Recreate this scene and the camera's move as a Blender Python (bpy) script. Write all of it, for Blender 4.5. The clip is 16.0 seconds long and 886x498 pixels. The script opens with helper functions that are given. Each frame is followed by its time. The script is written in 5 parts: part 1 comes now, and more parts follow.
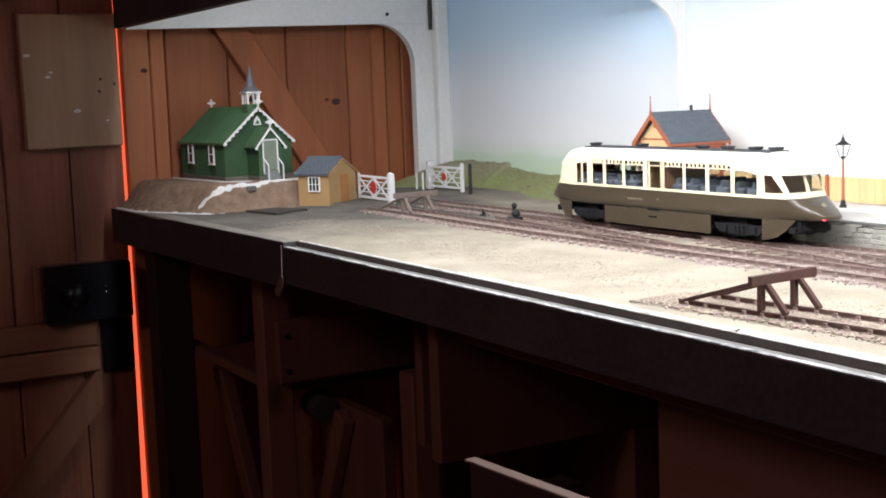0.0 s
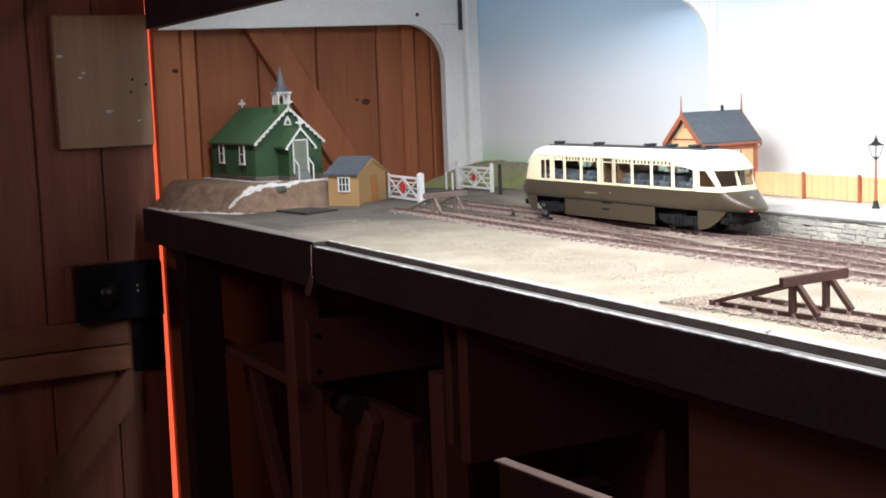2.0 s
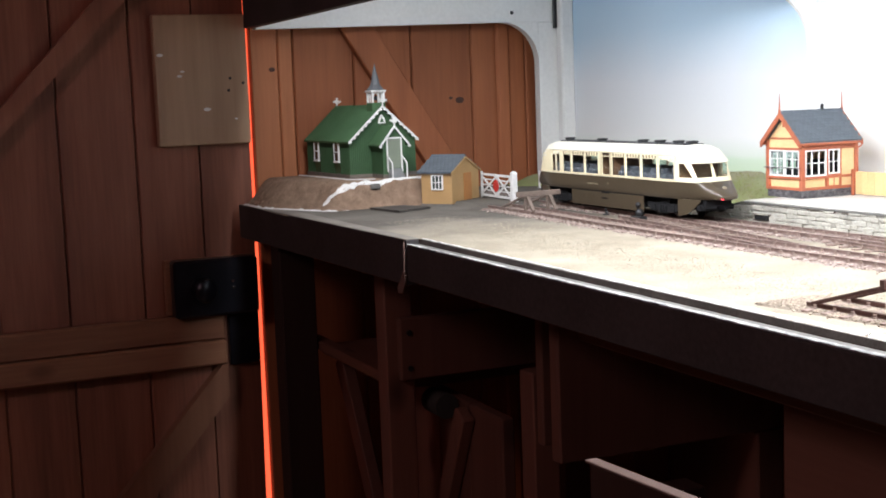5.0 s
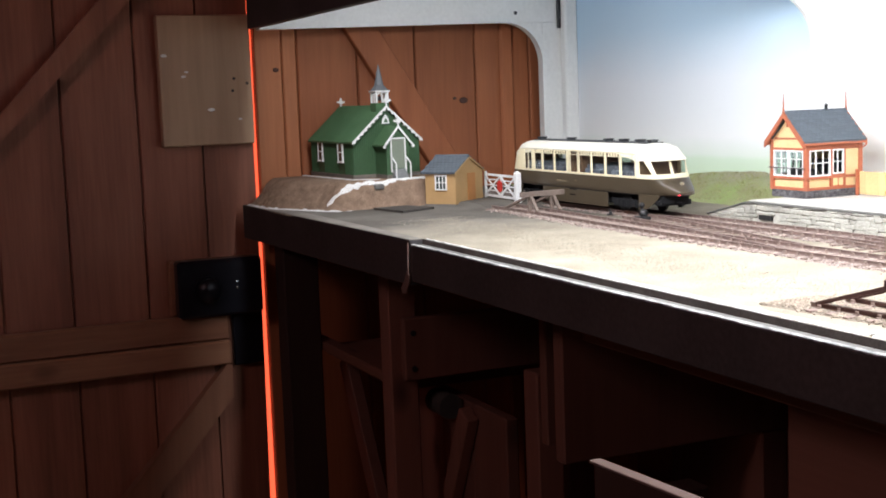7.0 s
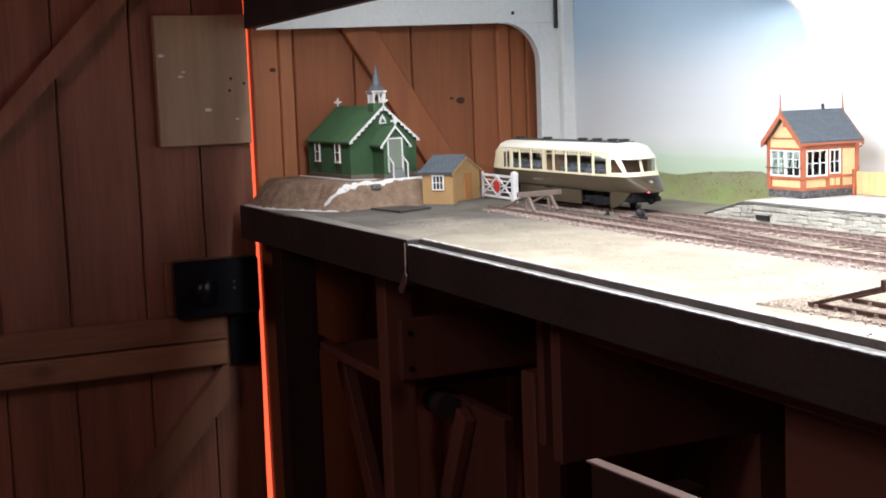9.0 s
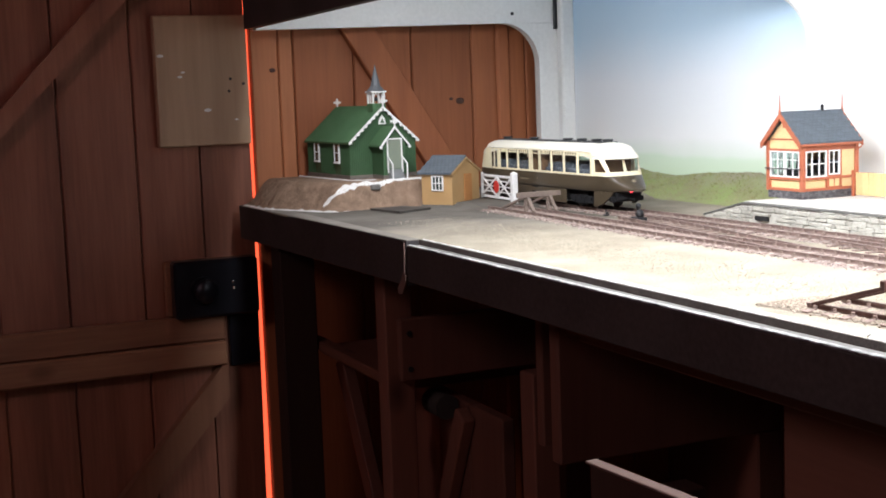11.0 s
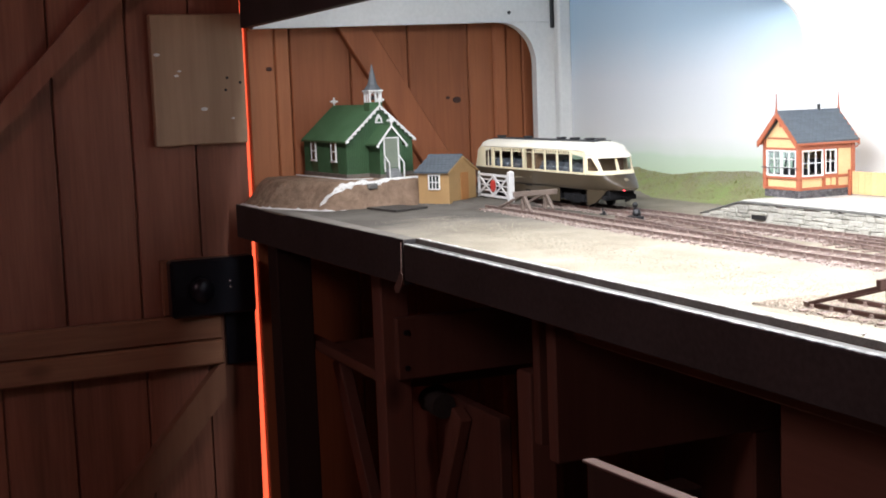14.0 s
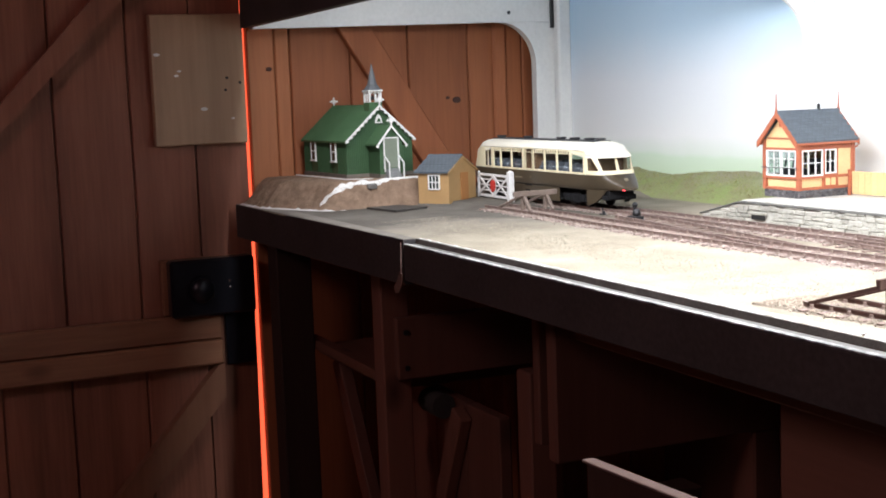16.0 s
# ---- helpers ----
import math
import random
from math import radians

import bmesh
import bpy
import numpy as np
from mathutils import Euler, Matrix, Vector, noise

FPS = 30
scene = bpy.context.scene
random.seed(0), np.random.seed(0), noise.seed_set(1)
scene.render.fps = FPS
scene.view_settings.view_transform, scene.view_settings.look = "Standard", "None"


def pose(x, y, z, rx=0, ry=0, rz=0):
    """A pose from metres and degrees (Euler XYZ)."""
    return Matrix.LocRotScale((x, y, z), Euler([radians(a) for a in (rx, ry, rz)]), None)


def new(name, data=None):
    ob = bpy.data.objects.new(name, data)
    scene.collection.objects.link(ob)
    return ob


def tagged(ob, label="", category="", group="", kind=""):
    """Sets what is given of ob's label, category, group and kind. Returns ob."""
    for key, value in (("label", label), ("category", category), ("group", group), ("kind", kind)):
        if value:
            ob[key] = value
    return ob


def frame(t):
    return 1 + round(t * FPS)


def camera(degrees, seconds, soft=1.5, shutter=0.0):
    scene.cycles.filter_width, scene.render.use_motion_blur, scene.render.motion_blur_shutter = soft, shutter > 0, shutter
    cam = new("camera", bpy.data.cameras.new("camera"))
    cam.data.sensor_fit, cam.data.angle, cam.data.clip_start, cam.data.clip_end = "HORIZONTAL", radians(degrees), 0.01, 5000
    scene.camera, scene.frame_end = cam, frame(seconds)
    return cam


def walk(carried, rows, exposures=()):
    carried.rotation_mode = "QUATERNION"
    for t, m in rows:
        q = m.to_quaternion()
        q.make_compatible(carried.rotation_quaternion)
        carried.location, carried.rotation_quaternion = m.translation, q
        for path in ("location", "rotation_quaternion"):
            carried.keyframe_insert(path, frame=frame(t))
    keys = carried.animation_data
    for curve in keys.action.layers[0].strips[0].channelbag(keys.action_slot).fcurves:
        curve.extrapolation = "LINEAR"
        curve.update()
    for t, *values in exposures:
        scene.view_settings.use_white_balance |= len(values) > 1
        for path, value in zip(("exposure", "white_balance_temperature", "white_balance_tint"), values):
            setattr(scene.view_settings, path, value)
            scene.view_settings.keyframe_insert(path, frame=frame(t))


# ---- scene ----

# Model railway on a shelf in a wooden shed. x runs along the layout away from the end wall, y into its depth.
PATH = [
    (0, pose(0, 0, 1.21, 83.065, 2.118, 60.652)),
    (0.5, pose(0, 0, 1.21, 83.072, 2.153, 60.567)),
    (1, pose(0, 0, 1.21, 83.086, 2.146, 60.836)),
    (1.5, pose(0, 0, 1.21, 83.108, 2.139, 61.390)),
    (2, pose(0, 0, 1.21, 83.124, 2.146, 61.972)),
    (2.5, pose(0, 0, 1.21, 83.130, 2.165, 62.445)),
    (3, pose(0, 0, 1.21, 83.145, 2.165, 63.064)),
    (3.5, pose(0, 0, 1.21, 83.167, 2.137, 64.008)),
    (4, pose(0, 0, 1.21, 83.195, 2.124, 65.124)),
    (4.2, pose(0, 0, 1.21, 83.197, 2.13, 65.40)),
    (4.6, pose(0, 0, 1.21, 83.200, 2.14, 65.84)),
    (5.2, pose(0, 0, 1.21, 83.204, 2.16, 66.20)),
    (5.8, pose(0, 0, 1.21, 83.207, 2.17, 66.35)),
    (6.3, pose(0, 0, 1.21, 83.209, 2.175, 66.368)),
    (6.5, pose(0, 0, 1.21, 83.210, 2.177, 66.353)),
    (7, pose(0, 0, 1.21, 83.220, 2.192, 66.280)),
    (7.5, pose(0, 0, 1.21, 83.233, 2.168, 66.199)),
    (8, pose(0, 0, 1.21, 83.221, 2.201, 66.166)),
    (8.5, pose(0, 0, 1.21, 83.217, 2.198, 66.165)),
    (9, pose(0, 0, 1.21, 83.218, 2.195, 66.151)),
    (11.5, pose(0, 0, 1.21, 83.229, 2.112, 66.109)),
    (12, pose(0, 0, 1.21, 83.190, 2.110, 66.065)),
    (12.5, pose(0, 0, 1.21, 83.190, 2.120, 66.070)),
    (13, pose(0, 0, 1.21, 83.188, 2.119, 66.007)),
    (13.5, pose(0, 0, 1.21, 83.188, 2.107, 66.001)),
    (14, pose(0, 0, 1.21, 83.188, 2.116, 65.985)),
    (14.5, pose(0, 0, 1.21, 83.188, 2.118, 65.983)),
    (15, pose(0, 0, 1.21, 83.188, 2.118, 65.983)),
    (15.5, pose(0, 0, 1.21, 83.188, 2.118, 65.983)),
    (16, pose(0, 0, 1.21, 83.188, 2.123, 65.977)),
]
cam = camera(37.95, 16.0, soft=1.8)
walk(cam, PATH, exposures=[(0.0, -0.28), (1.5, -0.26), (3.0, -0.18), (4.2, -0.06), (6.3, 0.02), (9.0, 0.04), (16.0, 0.06)])

# ---- world and light ----
world = bpy.data.worlds.new("night")
scene.world = world
world.use_nodes = True
world.node_tree.nodes["Background"].inputs[0].default_value = (0.5, 0.55, 0.65, 1)
world.node_tree.nodes["Background"].inputs[1].default_value = 0.02


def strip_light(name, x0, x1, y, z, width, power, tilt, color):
    """An area lamp along x, tilted from straight down towards the backscene."""
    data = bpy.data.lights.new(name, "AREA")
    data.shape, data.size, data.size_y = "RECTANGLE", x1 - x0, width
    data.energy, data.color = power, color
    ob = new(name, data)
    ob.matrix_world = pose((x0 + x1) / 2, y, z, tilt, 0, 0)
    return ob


# strip lamps behind the pelmet, bright in the station bay and dim in the end bay
LAMP = (0.96, 0.985, 1.04)
strip_light("station_strip_light", -1.24, 0.45, 0.572, 1.385, 0.018, 17.6, 38, LAMP)
strip_light("end_strip_light", -1.70, -1.36, 0.567, 1.385, 0.012, 1.75, 46, LAMP)
# unseen fill lamp added to brighten the door and the bench underside
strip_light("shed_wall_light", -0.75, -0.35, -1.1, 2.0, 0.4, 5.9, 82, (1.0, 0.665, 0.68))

# ---- materials ----
def material(name, color, rough=0.7, metal=0.0, vary=0.25, scale=30.0, fine=400.0, bump=0.15, spec=0.4, second=None, stretch=(1, 1, 1), depth=0.001, island=0.0):
    """Base colour varied at two scales, with fine relief."""
    m = bpy.data.materials.new(name)
    m.use_nodes = True
    nt = m.node_tree
    b = nt.nodes["Principled BSDF"]
    b.inputs["Roughness"].default_value = rough
    b.inputs["Metallic"].default_value = metal
    b.inputs["Specular IOR Level"].default_value = spec
    tc = nt.nodes.new("ShaderNodeTexCoord")
    mp = nt.nodes.new("ShaderNodeMapping")
    mp.inputs["Scale"].default_value = stretch
    nt.links.new(tc.outputs["Object"], mp.inputs["Vector"])
    big = nt.nodes.new("ShaderNodeTexNoise")
    big.inputs["Scale"].default_value = scale
    big.inputs["Detail"].default_value = 5
    small = nt.nodes.new("ShaderNodeTexNoise")
    small.inputs["Scale"].default_value = fine
    small.inputs["Detail"].default_value = 3
    for n in (big, small):
        nt.links.new(mp.outputs[0], n.inputs["Vector"])
    add = nt.nodes.new("ShaderNodeMath")
    add.operation = "ADD"
    nt.links.new(big.outputs["Fac"], add.inputs[0])
    nt.links.new(small.outputs["Fac"], add.inputs[1])
    ramp = nt.nodes.new("ShaderNodeValToRGB")
    c1 = second or [c * (1 - vary) for c in color]
    c2 = [min(1, c * (1 + vary * 0.6)) for c in color]
    ramp.color_ramp.elements[0].position, ramp.color_ramp.elements[1].position = 0.36, 0.64
    ramp.color_ramp.elements[0].color, ramp.color_ramp.elements[1].color = (*c1, 1), (*c2, 1)
    half = nt.nodes.new("ShaderNodeMath")
    half.operation = "MULTIPLY"
    half.inputs[1].default_value = 0.5
    nt.links.new(add.outputs[0], half.inputs[0])
    nt.links.new(half.outputs[0], ramp.inputs[0])
    last = ramp.outputs[0]
    if island:
        info = nt.nodes.new("ShaderNodeObjectInfo")
        geo = nt.nodes.new("ShaderNodeNewGeometry")
        s = nt.nodes.new("ShaderNodeMath")
        s.operation = "ADD"
        nt.links.new(info.outputs["Random"], s.inputs[0])
        nt.links.new(geo.outputs["Random Per Island"], s.inputs[1])
        fr = nt.nodes.new("ShaderNodeMath")
        fr.operation = "FRACT"
        nt.links.new(s.outputs[0], fr.inputs[0])
        mr = nt.nodes.new("ShaderNodeMapRange")
        mr.inputs["To Min"].default_value, mr.inputs["To Max"].default_value = 1 - island, 1 + island
        nt.links.new(fr.outputs[0], mr.inputs["Value"])
        hsv = nt.nodes.new("ShaderNodeHueSaturation")
        nt.links.new(mr.outputs[0], hsv.inputs["Value"])
        nt.links.new(last, hsv.inputs["Color"])
        last = hsv.outputs[0]
    nt.links.new(last, b.inputs["Base Color"])
    if bump:
        bp = nt.nodes.new("ShaderNodeBump")
        bp.inputs["Strength"].default_value = bump
        bp.inputs["Distance"].default_value = depth
        nt.links.new(small.outputs["Fac"], bp.inputs["Height"])
        nt.links.new(bp.outputs[0], b.inputs["Normal"])
    return m


def wood(name, color, dark, along="z", scale=9.0, rough=0.6, island=0.12, knots=True):
    """Planed softwood: long grain with knots."""
    m = material(name, color, rough, 0, 0.2, 3, 60, 0, 0.3, island=island)
    nt = m.node_tree
    b = nt.nodes["Principled BSDF"]
    mp = next(n for n in nt.nodes if n.type == "MAPPING")
    k = {"x": (0.06, 1, 1), "y": (1, 0.06, 1), "z": (1, 1, 0.06)}[along]
    mp.inputs["Scale"].default_value = k
    big, small = [n for n in nt.nodes if n.type == "TEX_NOISE"]
    big.inputs["Scale"].default_value, small.inputs["Scale"].default_value = scale * 2, scale * 22
    big.inputs["Distortion"].default_value = 0.6
    soft = nt.nodes.new("ShaderNodeMath")   # fine grain at half its strength
    soft.operation, soft.inputs[1].default_value, soft.inputs[2].default_value = "MULTIPLY_ADD", 0.45, 0.275
    total = next(n for n in nt.nodes if n.type == "MATH" and n.operation == "ADD" and n.inputs[1].links and n.inputs[1].links[0].from_node == small)
    nt.links.new(small.outputs["Fac"], soft.inputs[0])
    nt.links.new(soft.outputs[0], total.inputs[1])
    ramp = next(n for n in nt.nodes if n.type == "VALTORGB")
    ramp.color_ramp.elements[0].color = (*dark, 1)
    ramp.color_ramp.elements[0].position, ramp.color_ramp.elements[1].position = 0.3, 0.66
    bp = nt.nodes.new("ShaderNodeBump")
    bp.inputs["Strength"].default_value, bp.inputs["Distance"].default_value = 0.25, 0.0006
    nt.links.new(small.outputs["Fac"], bp.inputs["Height"])
    nt.links.new(bp.outputs[0], b.inputs["Normal"])
    if knots:
        tc = next(n for n in nt.nodes if n.type == "TEX_COORD")
        vo = nt.nodes.new("ShaderNodeTexVoronoi")
        mp2 = nt.nodes.new("ShaderNodeMapping")
        mp2.inputs["Scale"].default_value = {"x": (0.55, 1, 1), "y": (1, 0.55, 1), "z": (1, 1, 0.55)}[along]
        nt.links.new(tc.outputs["Object"], mp2.inputs["Vector"])
        nt.links.new(mp2.outputs[0], vo.inputs["Vector"])
        vo.inputs["Scale"].default_value = 7.0
        kr = nt.nodes.new("ShaderNodeMapRange")
        kr.inputs["From Min"].default_value, kr.inputs["From Max"].default_value = 0.05, 0.13
        kr.inputs["To Min"].default_value, kr.inputs["To Max"].default_value = 0.8, 0.0
        nt.links.new(vo.outputs["Distance"], kr.inputs["Value"])
        mix = nt.nodes.new("ShaderNodeMix")
        mix.data_type = "RGBA"
        src = b.inputs["Base Color"].links[0].from_socket
        nt.links.new(kr.outputs[0], mix.inputs["Factor"])
        nt.links.new(src, mix.inputs[6])
        mix.inputs[7].default_value = (*[c * 0.35 for c in dark], 1)
        nt.links.new(mix.outputs[2], b.inputs["Base Color"])
    return m


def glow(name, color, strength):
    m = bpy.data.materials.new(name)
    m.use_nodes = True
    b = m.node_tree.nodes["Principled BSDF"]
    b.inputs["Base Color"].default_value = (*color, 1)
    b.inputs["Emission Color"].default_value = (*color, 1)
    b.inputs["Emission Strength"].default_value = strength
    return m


def glass(name, tint=(0.9, 0.95, 0.95), rough=0.03):
    m = bpy.data.materials.new(name)
    m.use_nodes = True
    b = m.node_tree.nodes["Principled BSDF"]
    b.inputs["Base Color"].default_value = (*tint, 1)
    b.inputs["Roughness"].default_value = rough
    b.inputs["Transmission Weight"].default_value = 1.0
    b.inputs["IOR"].default_value = 1.12
    return m


def sky_board(name="painted_sky", hills=True):
    """Painted backscene: pale distance low down, blue above."""
    m = material(name, (0.7, 0.75, 0.8), 0.8, 0, 0.06, 6, 300, 0.08, 0.2)
    nt = m.node_tree
    b = nt.nodes["Principled BSDF"]
    tc = next(n for n in nt.nodes if n.type == "TEX_COORD")
    sep = nt.nodes.new("ShaderNodeSeparateXYZ")
    nt.links.new(tc.outputs["Object"], sep.inputs[0])
    wob = nt.nodes.new("ShaderNodeTexNoise")
    wob.inputs["Scale"].default_value = 7
    wm = nt.nodes.new("ShaderNodeMath")
    wm.operation, wm.inputs[1].default_value, wm.inputs[2].default_value = "MULTIPLY_ADD", 0.03, -0.015
    nt.links.new(tc.outputs["Object"], wob.inputs["Vector"])
    nt.links.new(wob.outputs["Fac"], wm.inputs[0])
    ad = nt.nodes.new("ShaderNodeMath")
    ad.operation = "ADD"
    nt.links.new(sep.outputs["Z"], ad.inputs[0])
    nt.links.new(wm.outputs[0], ad.inputs[1])
    mr = nt.nodes.new("ShaderNodeMapRange")
    mr.inputs["From Min"].default_value, mr.inputs["From Max"].default_value = 1.07, 1.40
    nt.links.new(ad.outputs[0], mr.inputs["Value"])
    ramp = nt.nodes.new("ShaderNodeValToRGB")
    cr = ramp.color_ramp
    stops = [(0.0, (0.56, 0.70, 0.50)), (0.105, (0.64, 0.77, 0.62)), (0.125, (0.74, 0.81, 0.74)), (0.20, (0.85, 0.86, 0.87)), (0.45, (0.80, 0.84, 0.90)), (0.70, (0.57, 0.745, 0.91)), (1.0, (0.44, 0.655, 0.88))]
    if not hills:
        stops = [(0.0, (0.80, 0.80, 0.79)), (0.3, (0.80, 0.80, 0.80)), (0.6, (0.74, 0.78, 0.83)), (1.0, (0.60, 0.70, 0.82))]
    cr.elements[0].position, cr.elements[0].color = stops[0][0], (*stops[0][1], 1)
    cr.elements[1].position, cr.elements[1].color = stops[-1][0], (*stops[-1][1], 1)
    for p, c in stops[1:-1]:
        cr.elements.new(p).color = (*c, 1)
    nt.links.new(mr.outputs[0], ramp.inputs[0])
    nt.links.new(ramp.outputs[0], b.inputs["Base Color"])
    return m


SHED = wood("stained_shed_boards", (0.37, 0.128, 0.054), (0.21, 0.066, 0.029))
PINE = wood("pale_pine_post", (0.48, 0.19, 0.085), (0.33, 0.115, 0.05))
DOORW = wood("stained_door_boards", (0.30, 0.122, 0.076), (0.125, 0.044, 0.028))
RAIL_Y = wood("stained_rail_wood", (0.30, 0.15, 0.085), (0.17, 0.07, 0.04), "y")
BRACE_W = wood("stained_brace_wood", (0.28, 0.135, 0.08), (0.17, 0.07, 0.042), "z", 5, knots=False)
PLY = wood("bare_plywood", (0.40, 0.27, 0.175), (0.25, 0.155, 0.095), "z", 5)
FRAME_W = wood("bench_timber", (0.18, 0.082, 0.060), (0.125, 0.054, 0.04), "z", island=0.2)
FRAME_X = wood("bench_rail_timber", (0.16, 0.074, 0.052), (0.115, 0.05, 0.035), "x", island=0.2)
# very dark timber for one leg and for the batten's board and arm
LEG_W = wood("very_dark_timber", (0.042, 0.024, 0.02), (0.028, 0.015, 0.013), "z", knots=False)
PALE_W = wood("pale_batten", (0.15, 0.10, 0.085), (0.11, 0.068, 0.056), "x", knots=False)
# floor out of view, made pale to bounce lamplight up under the bench
FLOORW = wood("pale_bounce_floor", (0.46, 0.34, 0.26), (0.33, 0.23, 0.17), "x")
FASCIA = material("black_fascia_paint", (0.052, 0.047, 0.048), 0.65, 0, 0.3, 12, 200, 0.1, 0.3)
WHITE = material("white_gloss_paint", (0.80, 0.80, 0.79), 0.5, 0, 0.06, 14, 160, 0.1, 0.4)
PLASTER = material("white_plaster", (0.72, 0.71, 0.69), 0.9, 0, 0.12, 60, 500, 0.5, 0.2)
CORK = material("grey_trackbed_edge", (0.155, 0.148, 0.138), 0.9, 0, 0.25, 60, 500, 0.3, 0.2)
TARMAC = material("grey_road_surface", (0.22, 0.20, 0.175), 0.95, 0, 0.2, 22, 1200, 0.4, 0.1)
BLACK_M = material("black_iron", (0.02, 0.02, 0.022), 0.45, 0.2, 0.3, 80, 500, 0.1, 0.5)
SKY = sky_board()


# ---- mesh helpers ----
def box(bm, x0, x1, y0, y1, z0, z1, bevel=0.0, m=None):
    """Adds a box, bevelled, optionally moved by m."""
    got = bmesh.ops.create_cube(bm, size=1.0)["verts"]
    for v in got:
        v.co = Vector((x0 + (v.co.x + 0.5) * (x1 - x0), y0 + (v.co.y + 0.5) * (y1 - y0), z0 + (v.co.z + 0.5) * (z1 - z0)))
    if bevel:
        edges = list({e for v in got for e in v.link_edges})
        res = bmesh.ops.bevel(bm, geom=edges, offset=bevel, segments=1, affect="EDGES")
        got = list({v for f in res["faces"] for v in f.verts} | {v for v in got if v.is_valid})
    if m is not None:
        for v in got:
            v.co = m @ v.co
    return got


def bar(bm, a, b, w, h, bevel=0.0, up=(0, 0, 1)):
    """A rectangular bar from a to b, w wide and h high."""
    a, b = Vector(a), Vector(b)
    d = (b - a)
    length = d.length
    d.normalize()
    side = d.cross(Vector(up))
    if side.length < 1e-4:
        side = d.cross(Vector((1, 0, 0)))
    side.normalize()
    top = side.cross(d)
    m = Matrix.Translation(a) @ Matrix((d, side, top)).transposed().to_4x4()
    return box(bm, 0, length, -w / 2, w / 2, -h / 2, h / 2, bevel, m)


def rod(bm, a, b, r, r2=None, n=8):
    """A round rod from a to b."""
    a, b = Vector(a), Vector(b)
    d = b - a
    m = Matrix.Translation((a + b) / 2) @ d.to_track_quat("Z", "Y").to_matrix().to_4x4()
    return bmesh.ops.create_cone(bm, cap_ends=True, segments=n, radius1=r, radius2=r if r2 is None else r2, depth=d.length, matrix=m)["verts"]


def prism(bm, outline, a, b, axis="y"):
    """Extrudes a closed outline (two coordinates each) from a to b along an axis."""
    def put(p, t):
        return {"x": (t, p[0], p[1]), "y": (p[0], t, p[1]), "z": (p[0], p[1], t)}[axis]
    lo = [bm.verts.new(put(p, a)) for p in outline]
    hi = [bm.verts.new(put(p, b)) for p in outline]
    n = len(outline)
    bm.faces.new(lo)
    bm.faces.new(hi[::-1])
    for i in range(n):
        j = (i + 1) % n
        bm.faces.new((lo[j], lo[i], hi[i], hi[j]))
    bmesh.ops.recalc_face_normals(bm, faces=bm.faces)
    return lo + hi


def mesh_of(name, bm, material_, smooth=False):
    bmesh.ops.recalc_face_normals(bm, faces=bm.faces)
    me = bpy.data.meshes.new(name)
    bm.to_mesh(me)
    bm.free()
    me.materials.append(material_)
    if smooth:
        me.shade_smooth()
        me.set_sharp_from_angle(angle=radians(35))
    return me


def part(name, bm, material_, parent, label="", smooth=False):
    """Links a bmesh as one mesh object under a thing or part."""
    ob = new(name, mesh_of(name, bm, material_, smooth))
    ob.parent = parent
    if label:
        tagged(ob, label)
    return ob


def solo(name, bm, material_, label, category, group="", kind="", smooth=False):
    return tagged(new(name, mesh_of(name, bm, material_, smooth)), label, category, group, kind)


def thing(name, m, label, category, group="", kind=""):
    ob = new(name)
    ob.matrix_world = m
    return tagged(ob, label, category, group, kind)


def B(*boxes, bevel=0.0):
    bm = bmesh.new()
    for b in boxes:
        box(bm, *b, bevel)
    return bm


GROUND = 1.05
RAILTOP = 1.0555

# ---- the shed ----
WALLX = -2.04
solo("floor", B((-2.3, 2.2, -1.9, 1.4, -0.05, 0.0)), FLOORW, "unseen pale brown wooden shed floor that bounces light", "floor", kind="structure")
solo("ceiling", B((-2.3, 2.2, -1.9, 1.4, 2.2, 2.25)), SHED, "stained wooden shed ceiling", "ceiling", kind="structure")
solo("wall_south", B((-2.3, 2.2, -1.9, -1.85, 0, 2.2)), SHED, "stained wooden shed wall", "wall", kind="structure")
solo("wall_east", B((2.15, 2.2, -1.85, 1.4, 0, 2.2)), SHED, "stained wooden shed wall", "wall", kind="structure")
solo("wall_north", B((-2.3, 2.15, 1.35, 1.4, 0, 2.2)), FRAME_W, "stained wooden shed wall", "wall", kind="structure")
wall = thing("wall_west", pose(0, 0, 0), "stained tongue and groove shed wall", "wall", kind="structure")
part("backing", B((-2.075, -2.062, 0.62, 1.35, 0, 2.2), (-2.075, -2.062, -1.85, -0.2, 0, 2.2), (-2.075, -2.062, -0.2, 0.62, 2.05, 2.2)), SHED, wall)
part("door_post", B((-2.058, -2.04, 0.5672, 0.612, 0, 2.2), bevel=0.002), PINE, wall)


def plank(parent, y0, y1, z0, z1, x0, mat, name="plank"):
    bm = B((x0 - 0.016, x0, y0 + 0.0008, y1 - 0.0008, z0, z1), bevel=0.0022)
    return part(name, bm, mat, parent)


edges = [0.6125, 0.638, 0.7422, 0.8469, 0.959, 1.064, 1.168, 1.272, 1.35]
for a, b in zip(edges, edges[1:]):
    plank(wall, a, b, 0.0, 2.2, WALLX, PINE if b < 0.65 else SHED)
y = -0.2
while y > -1.8:
    plank(wall, y - 0.108, y, 0.0, 2.2, WALLX, SHED)
    y -= 0.108
bm = bmesh.new()
bar(bm, (-2.03, 0.731, 1.35), (-2.03, 0.914, 1.0585), 0.05, 0.018, 0.002, up=(1, 0, 0))
part("brace", bm, SHED, wall)
